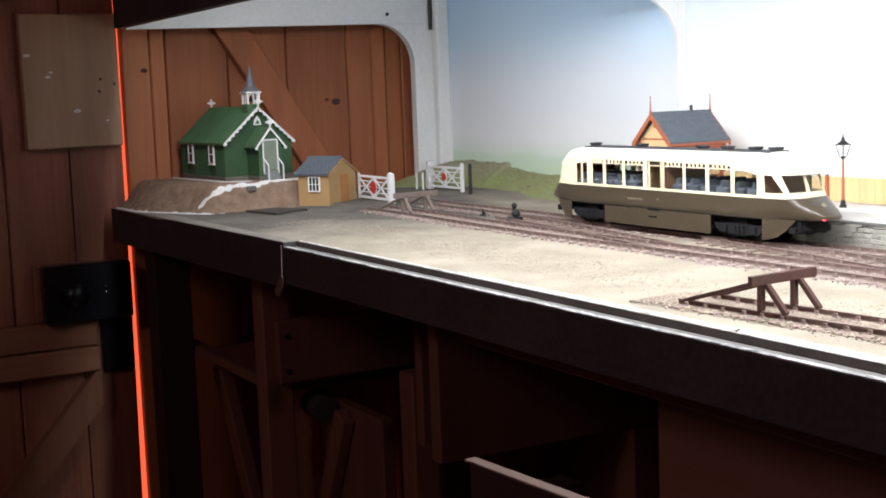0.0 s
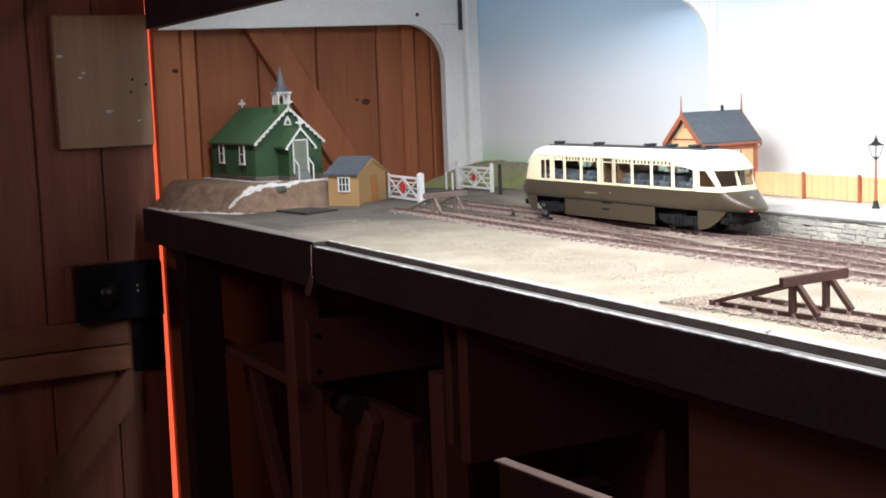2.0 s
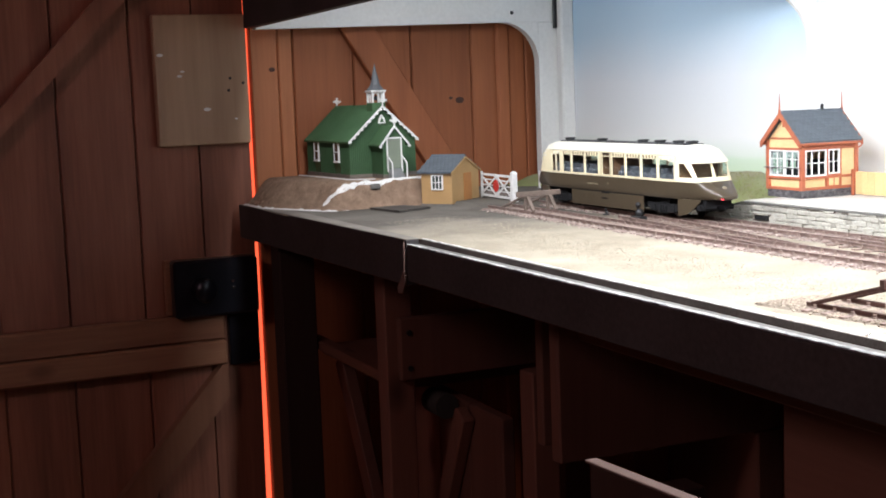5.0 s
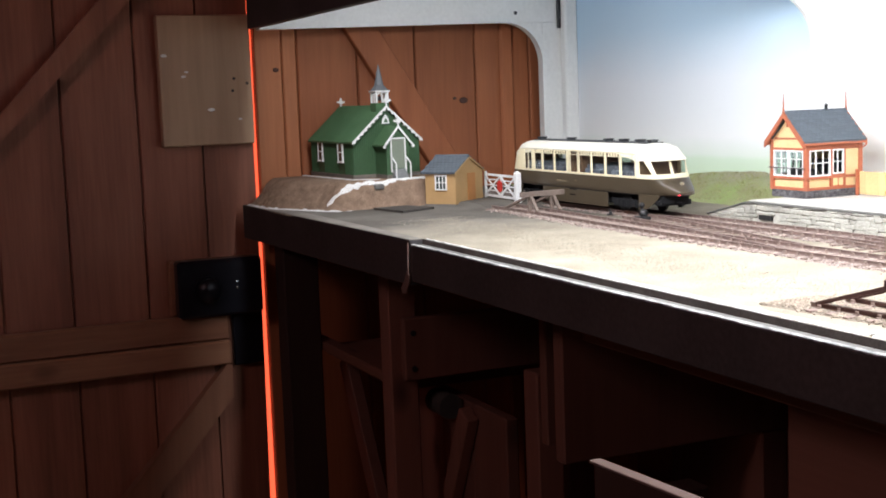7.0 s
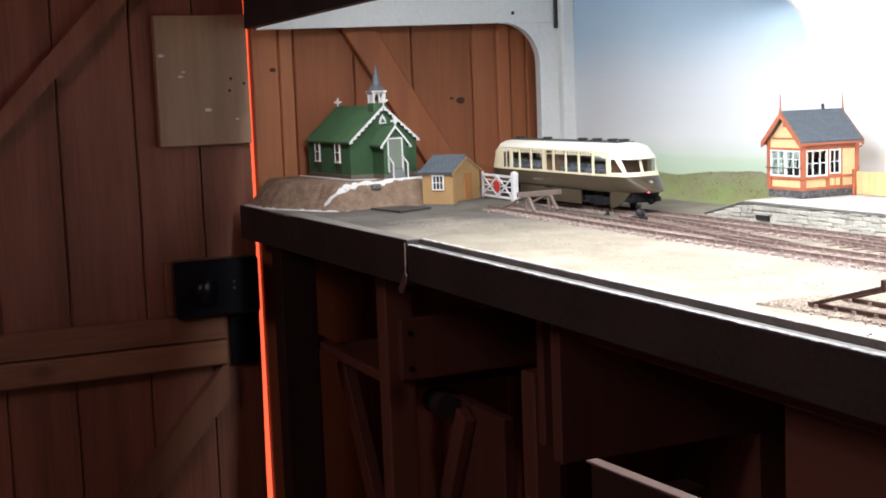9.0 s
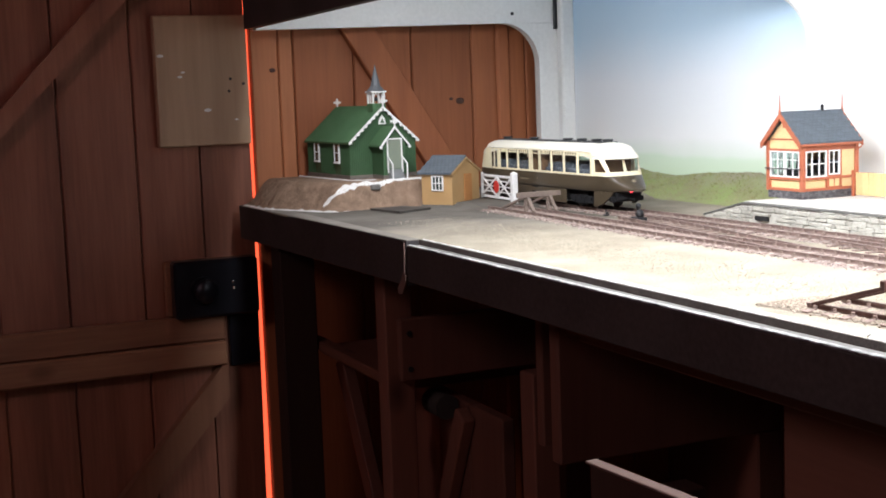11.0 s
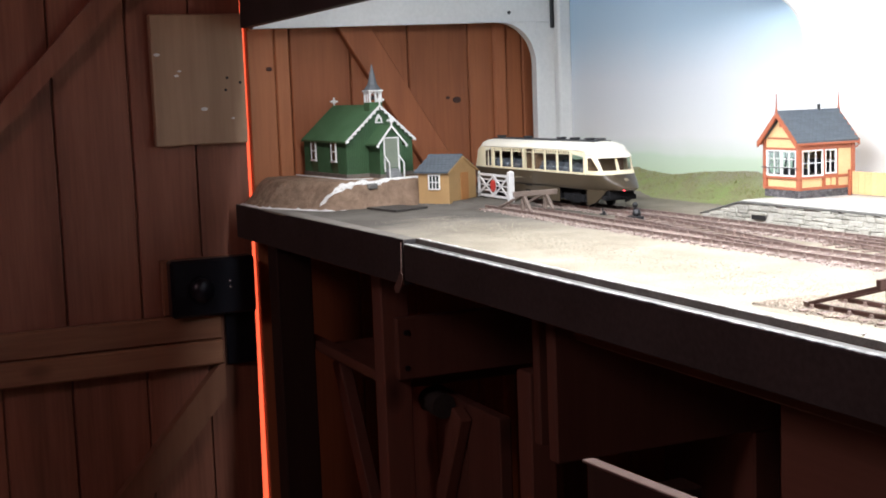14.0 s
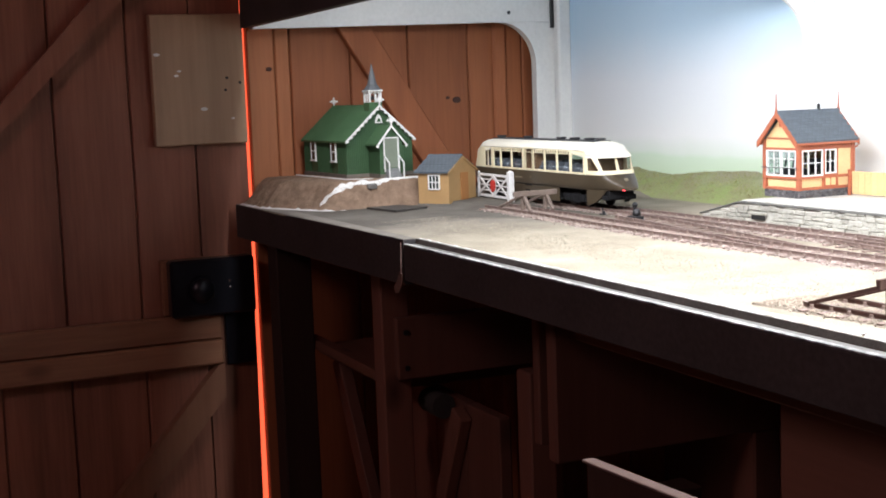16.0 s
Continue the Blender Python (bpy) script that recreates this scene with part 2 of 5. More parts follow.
part("batten", B((-2.04, -2.031, 1.004, 1.030, 0.2, 2.2), bevel=0.004), SHED, wall)

# ledged and braced door in the end wall
door = thing("door_1", pose(0, 0, 0), "closed ledged and braced door of stained boards", "door", kind="structure")
# unseen board added so the red glow stays out of the plank joints
part("door_back", B((-2.066, -2.0565, -0.195, 0.5380, 0.02, 2.04)), DOORW, door)
edges = [0.5580, 0.4753, 0.3755, 0.2593, 0.1553, 0.05, -0.055, -0.16, -0.195]
for b, a in list(zip(edges, edges[1:]))[1:]:
    plank(door, a, b, 0.02, 2.04, WALLX, DOORW)
bm = bmesh.new()   # the closing board, its edge cut back low down to widen the red glow
prism(bm, [(0.4761, 0.02), (0.5470, 0.02), (0.5568, 0.80), (0.5580, 1.05), (0.5580, 2.04), (0.4761, 2.04)], WALLX - 0.016, WALLX, "x")
part("plank", bm, DOORW, door)
part("ledge", B((-2.04, -2.015, -0.19, 0.496, 0.7932, 0.8326), bevel=0.003), RAIL_Y, door)
part("ledge", B((-2.04, -2.019, -0.19, 0.496, 0.8338, 0.8763), bevel=0.003), RAIL_Y, door)
part("ledge", B((-2.04, -2.015, -0.19, 0.502, 0.10, 0.19), bevel=0.003), RAIL_Y, door)
part("ledge", B((-2.04, -2.015, -0.19, 0.502, 1.70, 1.78), bevel=0.003), RAIL_Y, door)
bm = bmesh.new()
prism(bm, [(0.4873, 0.7922), (0.496, 0.7922), (0.496, 0.7387), (0.0198, 0.2), (-0.0455, 0.2)], -2.0398, -2.0165, "x")
part("brace", bm, BRACE_W, door)
bm = bmesh.new()
prism(bm, [(0.1123, 1.1093), (0.4844, 1.4892), (0.4082, 1.4636), (0.1258, 1.1600)], -2.0398, -2.0165, "x")
part("brace", bm, DOORW, door)
part("cover_board", B((-2.040, -2.022, 0.409, 0.5565, 1.1462, 1.3505), bevel=0.002), PLY, door, "knotty bare plywood board screwed to the door")
# glowing plane added to stand in for sunlight on the red door edge
solo("backdrop", B((-2.30, -2.29, 0.2, 0.9, 0.0, 2.2)), glow("door_gap_glow", (1.0, 0.14, 0.06), 1.3), "glowing red plane added behind the door gap", "backdrop", kind="structure")

# ---- the layout's carcass ----
bench = thing("baseboard", pose(0, 0, 0), "black-edged layout baseboard on a timber bench", "baseboard")
part("top_board", B((-1.998, 0.6, 0.558, 1.118, 1.0, 1.0445)), FRAME_X, bench)
bm = bmesh.new()
prism(bm, [(-1.9995, 0.524), (-1.3405, 0.5412), (-1.3405, 0.557), (-1.9995, 0.557)], 0.998, 1.0492, "z")
part("fascia", bm, FASCIA, bench, "black painted fascia")
part("fascia", B((-1.3395, 0.6, 0.541, 0.557, 1.003, 1.0437), bevel=0.001), FASCIA, bench, "black painted fascia")
bm = bmesh.new()
prism(bm, [(-1.9990, 0.5245), (-1.3405, 0.5417), (-1.3405, 0.558), (-1.9990, 0.558)], 1.0493, 1.0502, "z")
part("edge_surface", bm, TARMAC, bench)
part("end_board", B((-1.9995, -1.985, 0.558, 1.118, 0.99, 1.0452), bevel=0.001), FASCIA, bench)
bm = bmesh.new()
prism(bm, [(-1.99, 1.3255), (0.6, 1.3255), (0.6, 1.56), (-1.99, 1.56)], 0.545, 0.560)
solo("pelmet", bm, FASCIA, "black pelmet board hiding the layout lights", "pelmet")
solo("lightbox_roof", B((-2.0, 0.6, 0.561, 1.13, 1.545, 1.56)), WHITE, "white board over the layout", "board")


def portal(x0, x1, label, inner, rise=0.0):
    """White end frame with a round-cornered opening: beam, stile and rounded gusset."""
    r, low = 0.068, 1.3235
    top = low + rise
    t = thing("portal_frame", pose(0, 0, 0), label, "frame", "portal frames")
    bm = bmesh.new()
    prism(bm, [(0.5615, low), (inner - r, top), (1.1192, top), (1.1192, 1.544), (0.5615, 1.544)], x0, x1, "x")
    part("beam", bm, WHITE, t)
    part("stile", B((x0, x1, inner, 1.1192, 1.0455, top - 0.0004), bevel=0.0008), WHITE, t)
    pts = [(inner, top - r), (inner, top - 0.0004), (inner - r, top - 0.0004)]
    pts += [(inner - r + r * math.sin(a), top - 0.0004 - r + r * math.cos(a)) for a in [i * math.pi / 24 for i in range(1, 12)]]
    bm = bmesh.new()
    prism(bm, pts, x0 + 0.0003, x1 - 0.0003, "x")
    part("gusset", bm, WHITE, t, "rounded white corner piece")
    return t


portal(-1.998, -1.980, "white painted end frame with a rounded opening", 1.060, 0.0055)
portal(-1.340, -1.3335, "white painted dividing frame against the backscene", 1.106)
solo("corner_batten", B((-1.9795, -1.96, 1.094, 1.1192, 1.0455, 1.544), bevel=0.003), WHITE, "white painted corner batten", "batten")
solo("bracket_plate", B((-1.9795, -1.974, 1.088, 1.098, 1.318, 1.40), bevel=0.001), BLACK_M, "small grey metal corner bracket", "bracket")
solo("backscene", B((-1.998, -1.3360, 1.119, 1.13, 1.0, 1.544)), SKY, "painted backscene of pale sky and far hills", "backdrop", kind="structure")
solo("backscene", B((-1.3360, 0.6, 1.119, 1.13, 1.0, 1.544)), sky_board("painted_pale_sky", False), "painted backscene of pale plain sky", "backdrop", kind="structure")
solo("layout_end_panel", B((0.6, 0.615, 0.545, 1.13, 1.0, 1.56)), WHITE, "white end panel of the layout", "panel")

# ---- ground of the layout ----
def ground_sheet():
    """Ground with a gentle uneven surface; x from the end wall, road crossing a little raised."""
    nx, ny = 170, 60
    xs = np.linspace(-1.975, 0.598, nx)
    ys = np.linspace(0.5575, 1.117, ny)
    bm = bmesh.new()
    grid = []
    for x in xs:
        col = []
        for y in ys:
            z = GROUND + 0.0008 * noise.noise((x * 14, y * 14, 0.0)) + 0.0004 * noise.noise((x * 60, y * 60, 3.0))
            if 0.775 < y < 1.117 and x < -1.6:
                z += 0.0052 * min(1, (-1.6 - x) / 0.05)
            col.append(bm.verts.new((x, y, z)))
        grid.append(col)
    for i in range(nx - 1):
        for j in range(ny - 1):
            bm.faces.new((grid[i][j], grid[i + 1][j], grid[i + 1][j + 1], grid[i][j + 1]))
    return bm


def ground_material():
    """Sandy yard that turns to a grey road towards the end wall and to stony soil by the tracks."""
    m = material("sandy_yard", (0.35, 0.312, 0.245), 0.95, 0, 0.16, 16, 900, 0.6, 0.1, second=(0.225, 0.195, 0.15), depth=0.0012)
    nt = m.node_tree
    b = nt.nodes["Principled BSDF"]
    src = b.inputs["Base Color"].links[0].from_socket
    tc = next(n for n in nt.nodes if n.type == "TEX_COORD")
    sep = nt.nodes.new("ShaderNodeSeparateXYZ")
    nt.links.new(tc.outputs["Object"], sep.inputs[0])
    wob = nt.nodes.new("ShaderNodeTexNoise")
    wob.inputs["Scale"].default_value, wob.inputs["Detail"].default_value = 9, 6
    nt.links.new(tc.outputs["Object"], wob.inputs["Vector"])
    ad = nt.nodes.new("ShaderNodeMath")
    ad.operation, ad.inputs[1].default_value = "MULTIPLY_ADD", 0.22
    nt.links.new(wob.outputs["Fac"], ad.inputs[0])
    nt.links.new(sep.outputs["X"], ad.inputs[2])
    mr = nt.nodes.new("ShaderNodeMapRange")
    mr.inputs["From Min"].default_value, mr.inputs["From Max"].default_value = -1.40, -1.18
    mr.inputs["To Min"].default_value, mr.inputs["To Max"].default_value = 1.0, 0.0
    far = nt.nodes.new("ShaderNodeMapRange")   # stony soil between the main line and the embankment
    far.inputs["From Min"].default_value, far.inputs["From Max"].default_value = 0.90, 0.97
    far.inputs["To Min"].default_value, far.inputs["To Max"].default_value = 0.0, 0.27
    nt.links.new(sep.outputs["Y"], far.inputs["Value"])
    ad2 = nt.nodes.new("ShaderNodeMath")
    ad2.operation = "ADD"
    nt.links.new(ad.outputs[0], ad2.inputs[0])
    nt.links.new(far.outputs[0], ad2.inputs[1])
    nt.links.new(ad2.outputs[0], mr.inputs["Value"])
    mix = nt.nodes.new("ShaderNodeMix")
    mix.data_type = "RGBA"
    nt.links.new(mr.outputs[0], mix.inputs["Factor"])
    nt.links.new(src, mix.inputs[6])
    road = nt.nodes.new("ShaderNodeValToRGB")
    road.color_ramp.elements[0].position, road.color_ramp.elements[1].position = 0.35, 0.65
    road.color_ramp.elements[0].color, road.color_ramp.elements[1].color = (0.10, 0.088, 0.075, 1), (0.17, 0.155, 0.136, 1)
    nt.links.new(wob.outputs["Fac"], road.inputs[0])
    nt.links.new(road.outputs[0], mix.inputs[7])
    nt.links.new(mix.outputs[2], b.inputs["Base Color"])
    return m


solo("ground", ground_sheet(), ground_material(), "sandy yard ground fading to a grey road", "ground", kind="structure")
def ribbon(pts, width, height, wobble, seed, thick=0.0015, step=0.006):
    """An uneven strip draped over the ground along a line of (x, y)."""
    bm = bmesh.new()
    rows = []
    k = 0
    for (ax, ay), (bx, by) in zip(pts, pts[1:]):
        d = Vector((bx - ax, by - ay))
        n = max(2, int(d.length / step))
        side = Vector((-d.y, d.x)).normalized()
        for i in range(n):
            p = Vector((ax, ay)) + d * (i / n)
            w1 = width / 2 * (1 + wobble * noise.noise((k * 0.31, seed, 0.0)) + 0.5 * wobble * noise.noise((k * 1.1, seed, 9.0)))
            w2 = width / 2 * (1 + wobble * noise.noise((k * 0.31, seed, 5.0)) + 0.5 * wobble * noise.noise((k * 1.1, seed, 19.0)))
            line = []
            for s, up in ((w1, -0.0008), (w1 * 0.7, thick * 0.8), (0, thick), (-w2 * 0.7, thick * 0.8), (-w2, -0.0008)):
                q = p + side * s
                line.append(bm.verts.new((q.x, q.y, height(q.x, q.y) + up + 0.0005 * noise.noise((q.x * 90, q.y * 90, seed)))))
            rows.append(line)
            k += 1
    for a, b in zip(rows, rows[1:]):
        for i in range(4):
            bm.faces.new((a[i], b[i], b[i + 1], a[i + 1]))
    return bm


CHIPPED = material("chipped_white_edge_paint", (0.46, 0.46, 0.45), 0.7, 0, 0.4, 70, 400, 0.4, 0.3, second=(0.07, 0.07, 0.07), stretch=(0.3, 1, 1))


def flat(x, y):
    return GROUND + 0.0004


part("plaster_rim", ribbon([(-1.332, 0.5590), (-1.15, 0.5592), (-0.98, 0.5595)], 0.0026, flat, 1.5, 2.0, 0.0007, 0.004), PLASTER, bench, "thin broken plaster rim")
part("plaster_rim", ribbon([(-0.98, 0.5605), (-0.8, 0.5615), (-0.62, 0.5620)], 0.0062, flat, 1.2, 5.0, 0.0010, 0.004), PLASTER, bench, "rough white plaster rim")
part("plaster_rim", ribbon([(-0.62, 0.5625), (-0.4, 0.5632), (0.58, 0.5635)], 0.0088, flat, 0.8, 12.0, 0.0013, 0.004), PLASTER, bench, "rough white plaster rim")
part("edge_strip", B((-1.338, 0.598, 0.5412, 0.5462, 1.0438, 1.0454), bevel=0.0004), CHIPPED, bench, "chipped white painted edge strip")
part("trackbed_edge", B((-1.338, 0.598, 0.5562, 0.5575, 1.0446, 1.0503), bevel=0.0002), CORK, bench, "dark grey trackbed edge")
# dark strip laid in the groove, with its shadow put into the colour
part("edge_groove", B((-1.338, 0.598, 0.5464, 0.5572, 1.0432, 1.0442)), CORK, bench, "dark grey strip for the shadow in the edge groove")
bm = bmesh.new()
bar(bm, (-1.3405, 0.5385, 1.047), (-1.3425, 0.5385, 1.012), 0.0015, 0.0015, up=(1, 0, 0))
tag = solo("hanging_tag", bm, PALE_W, "pale paper tag hanging on a thread", "tag")
bm = bmesh.new()
prism(bm, [(x - 0.048, z) for x, z in [(-1.297, 1.014), (-1.290, 1.010), (-1.292, 1.000), (-1.302, 0.988), (-1.313, 0.987), (-1.316, 0.993), (-1.305, 1.003)]], 0.5375, 0.5395)
part("paper", bm, PALE_W, tag)

# ---- track ----
SLEEPER = material("weathered_brown_sleeper", (0.235, 0.175, 0.15), 0.9, 0, 0.3, 60, 600, 0.3, 0.2, island=0.15)
RAILM = material("rusty_bullhead_rail", (0.215, 0.15, 0.13), 0.55, 0.35, 0.3, 60, 600, 0.15, 0.5)


def sleeper_mesh(length):
    bm = bmesh.new()
    box(bm, -0.0029, 0.0029, -length / 2, length / 2, -0.0022, 0.0008, 0.0004)
    for s in (-0.0166, 0.0166):
        box(bm, -0.0021, 0.0021, s - 0.0036, s + 0.0036, 0.0008, 0.0016, 0.0003)
        box(bm, -0.0017, 0.0017, s - 0.0024, s - 0.0012, 0.0016, 0.0036, 0.0003)
        box(bm, -0.0017, 0.0017, s + 0.0012, s + 0.0024, 0.0016, 0.0036, 0.0003)
    return mesh_of("sleeper", bm, SLEEPER)


SLEEPER_ME = sleeper_mesh(0.058)


def rail_bm(pts):
    """A rail with head, web and foot along (x, y) points."""
    bm = bmesh.new()
    prof = [(-0.0008, 0.0018), (0.0008, 0.0018), (0.0005, 0.0028), (0.0005, 0.0042), (0.0011, 0.0046), (0.0011, 0.0055), (-0.0011, 0.0055), (-0.0011, 0.0046), (-0.0005, 0.0042), (-0.0005, 0.0028)]
    rows = []
    for i, (x, y) in enumerate(pts):
        a, b = pts[max(0, i - 1)], pts[min(len(pts) - 1, i + 1)]
        d = Vector((b[0] - a[0], b[1] - a[1])).normalized()
        s = Vector((-d.y, d.x))
        rows.append([bm.verts.new((x + s.x * p, y + s.y * p, GROUND + q)) for p, q in prof])
    n = len(prof)
    for a, b in zip(rows, rows[1:]):
        for i in range(n):
            bm.faces.new((a[i], a[(i + 1) % n], b[(i + 1) % n], b[i]))
    bm.faces.new(rows[0])
    bm.faces.new(rows[-1][::-1])
    return bm


def track(line, label, gap=0.0175, seed=1, ends=(True, True)):
    """Track along a centre line of (x, y): two rails and a row of sleepers."""
    t = thing("railway_track", pose(0, 0, 0), label, "railway track", "tracks of the station")
    rnd = random.Random(seed)
    pts = [Vector(p) for p in line]
    for s in (-0.0166, 0.0166):
        side = []
        for i, p in enumerate(pts):
            d = (pts[min(len(pts) - 1, i + 1)] - pts[max(0, i - 1)]).normalized()
            side.append((p.x - d.y * s, p.y + d.x * s))
        part("rail", rail_bm(side), RAILM, t, "rusty brown rail")
    left = 0.5 * gap
    for a, b in zip(pts, pts[1:]):
        d = b - a
        ang = math.degrees(math.atan2(d.y, d.x))
        while left < d.length:
            p = a + d * (left / d.length)
            o = new("sleeper", SLEEPER_ME)
            o.parent = t
            o.matrix_basis = pose(p.x, p.y + rnd.uniform(-0.0008, 0.0008), GROUND + 0.0009, 0, 0, ang + rnd.uniform(-1.2, 1.2))
            left += gap * rnd.uniform(0.96, 1.04)
        left -= d.length
    return t


track([(-1.97, 0.886), (-1.4, 0.886), (0.55, 0.886)], "main line beside the stone platform", seed=3)
track([(-1.62, 0.797), (-1.47, 0.795), (-1.3, 0.787), (-1.15, 0.784), (-1.0, 0.787), (-0.85, 0.790), (0.55, 0.80)], "loop line ending at a timber buffer stop", seed=4)
track([(-0.725, 0.6135), (-0.56, 0.6285), (-0.3, 0.652), (0.1, 0.688), (0.55, 0.728)], "short siding of rusty rails", seed=5)
track([(-1.36, 0.850), (-1.26, 0.8385), (-1.16, 0.822), (-1.06, 0.804), (-0.98, 0.790)], "crossover rails between two tracks", seed=6, gap=0.021)
track([(-1.00, 0.874), (-0.86, 0.858), (-0.74, 0.836), (-0.60, 0.812), (-0.5, 0.802)], "crossover rails between two tracks", seed=7, gap=0.021)


def stones(name, boxes, count, size, mat, label, seed):
    """Loose ballast: many small uneven stones."""
    rnd = random.Random(seed)
    verts, faces = [], []
    total = sum((b[1] - b[0]) * (b[3] - b[2]) for b in boxes)
    for x0, x1, y0, y1, slope in boxes:
        for _ in range(int(count * (x1 - x0) * (y1 - y0) / total)):
            x = rnd.uniform(x0, x1)
            y = (y0 + y1) / 2 + (rnd.random() + rnd.random() + rnd.random() - 1.5) / 1.5 * (y1 - y0) * 0.5 * rnd.uniform(0.7, 1.1) + slope * (x - x0)
            r = size * rnd.uniform(0.5, 1.15)
            k = len(verts)
            a = rnd.uniform(0, 6.28)
            c, s = math.cos(a), math.sin(a)
            for dx, dy, dz in ((1, 0, 0.1), (0, 0.8, -0.1), (-0.9, 0.1, 0.05), (0.1, -0.9, 0), (0.1, 0.1, 0.75), (0, 0, -0.8)):
                j = rnd.uniform(0.75, 1.2)
                verts.append((x + r * j * (dx * c - dy * s), y + r * j * (dx * s + dy * c), GROUND + 0.0008 + r * j * dz * 0.8))
            faces += [(k, k + 1, k + 4), (k + 1, k + 2, k + 4), (k + 2, k + 3, k + 4), (k + 3, k, k + 4), (k + 1, k, k + 5), (k + 2, k + 1, k + 5), (k + 3, k + 2, k + 5), (k, k + 3, k + 5)]
    me = bpy.data.meshes.new(name)
    me.from_pydata(verts, [], faces)
    me.materials.append(mat)
    return tagged(new(name, me), label, "ballast", kind="stuff")


BALLAST = material("pinkish_grey_ballast", (0.335, 0.272, 0.24), 0.95, 0, 0.3, 50, 500, 0.2, 0.15, island=0.35)
BALLAST2 = material("brown_grey_ballast", (0.29, 0.24, 0.19), 0.95, 0, 0.3, 50, 500, 0.2, 0.15, island=0.4)
BED = material("pinkish_trackbed", (0.29, 0.24, 0.212), 0.95, 0, 0.3, 40, 700, 0.6, 0.1)
BED2 = material("brown_trackbed", (0.20, 0.165, 0.13), 0.95, 0, 0.3, 40, 700, 0.6, 0.1)


def bed(x, y):
    return GROUND - 0.0001


for pts, w, mt in (([(-1.62, 0.886), (-1.0, 0.886), (-0.2, 0.886)], 0.074, BED), ([(-1.62, 0.797), (-1.47, 0.795), (-1.3, 0.786), (-1.0, 0.787), (-0.2, 0.795)], 0.074, BED), ([(-0.765, 0.6105), (-0.56, 0.6275), (-0.3, 0.651), (-0.2, 0.660)], 0.078, BED2)):
    solo("trackbed", ribbon(pts, w, bed, 0.16, 31.0, 0.0005, 0.008), mt, "stony ballast bed under the track", "trackbed", "trackbeds")
stones("ballast", [(-1.62, -0.4, 0.845, 0.927, 0), (-1.60, -1.3, 0.752, 0.838, -0.03), (-1.3, -0.4, 0.743, 0.830, 0.006)], 70000, 0.0016, BALLAST, "pinkish grey stone ballast under the tracks", 11)
stones("ballast", [(-0.760, -0.4, 0.573, 0.650, 0.09)], 22000, 0.0019, BALLAST2, "brown grey stone ballast under the siding", 12)

GRIT = material("sandy_grit", (0.37, 0.33, 0.26), 0.95, 0, 0.3, 50, 500, 0, 0.1, island=0.3)
stones("grit", [(-1.55, -0.4, 0.566, 0.745, 0)], 15000, 0.0006, GRIT, "fine sandy grit strewn over the yard", 14)

# ---- timber buffer stops ----
STOPW = material("dark_red_brown_timber", (0.072, 0.034, 0.026), 0.75, 0, 0.3, 60, 600, 0.25, 0.3)
STOPG = material("weathered_grey_brown_timber", (0.20, 0.155, 0.13), 0.85, 0, 0.3, 60, 600, 0.25, 0.3)


def buffer_stop(m, mat, label):
    t = thing("buffer_stop", m, label, "buffer stop", "buffer stops")
    for s in (-0.0166, 0.0166):
        bm = bmesh.new()
        bar(bm, (0.012, s, 0.003), (0.012, s, 0.0245), 0.0042, 0.0042, 0.0003, up=(1, 0, 0))
        part("upright", bm, mat, t)
        bm = bmesh.new()
        bar(bm, (0.0155, s, 0.0245), (0.034, s, 0.0045), 0.0040, 0.0036, 0.0003)
        part("front_strut", bm, mat, t)
        bm = bmesh.new()
        bar(bm, (0.011, s, 0.0240), (-0.060, s, 0.0035), 0.0036, 0.0028, 0.0003)
        part("back_strut", bm, mat, t)
        bm = bmesh.new()
        bar(bm, (-0.060, s, 0.0028), (0.034, s, 0.0028), 0.0026, 0.0026, 0.0003)
        part("sill", bm, mat, t)
    part("buffer_beam", B((0.0145, 0.0185, -0.0325, 0.0325, 0.0232, 0.0300), bevel=0.0004), mat, t)
    return t


buffer_stop(pose(-0.660, 0.6195, GROUND + 0.001, 0, 0, 5.1), STOPW, "dark red-brown timber buffer stop on the siding")
buffer_stop(pose(-1.517, 0.7965, GROUND + 0.001, 0, 0, 0), STOPG, "weathered grey-brown timber buffer stop by the crossing")

# ---- point levers ----
def point_lever(m, s):
    t = thing("point_lever", m, "black cast point lever beside the track", "point lever", "point levers")
    part("base", B((-0.008 * s, 0.008 * s, -0.005 * s, 0.005 * s, 0, 0.004 * s), bevel=0.0006), BLACK_M, t)
    bm = bmesh.new()
    bmesh.ops.create_uvsphere(bm, u_segments=10, v_segments=6, radius=0.0045 * s, matrix=Matrix.Translation((0.002 * s, 0, 0.007 * s)))
    part("weight", bm, BLACK_M, t, smooth=True)
    bm = bmesh.new()
    rod(bm, (-0.002 * s, 0, 0.003 * s), (-0.001 * s, 0, 0.0155 * s), 0.0014 * s)
    bmesh.ops.create_uvsphere(bm, u_segments=8, v_segments=6, radius=0.0030 * s, matrix=Matrix.Translation((-0.001 * s, 0, 0.0150 * s)))
    part("lever", bm, BLACK_M, t)


point_lever(pose(-1.322, 0.8375, GROUND + 0.002), 1.2)
point_lever(pose(-1.405, 0.842, GROUND + 0.002, 0, 0, 40), 0.5)

# ---- platform ----
STONE = material("grey_platform_stone", (0.39, 0.38, 0.335), 0.9, 0, 0.25, 50, 500, 0.5, 0.2, island=0.11)
MORTAR = material("pale_mortar", (0.42, 0.41, 0.37), 0.95, 0, 0.2, 40, 500, 0.4, 0.2)
COPE = material("dark_coping_edge", (0.14, 0.14, 0.13), 0.85, 0, 0.25, 50, 500, 0.3, 0.2)
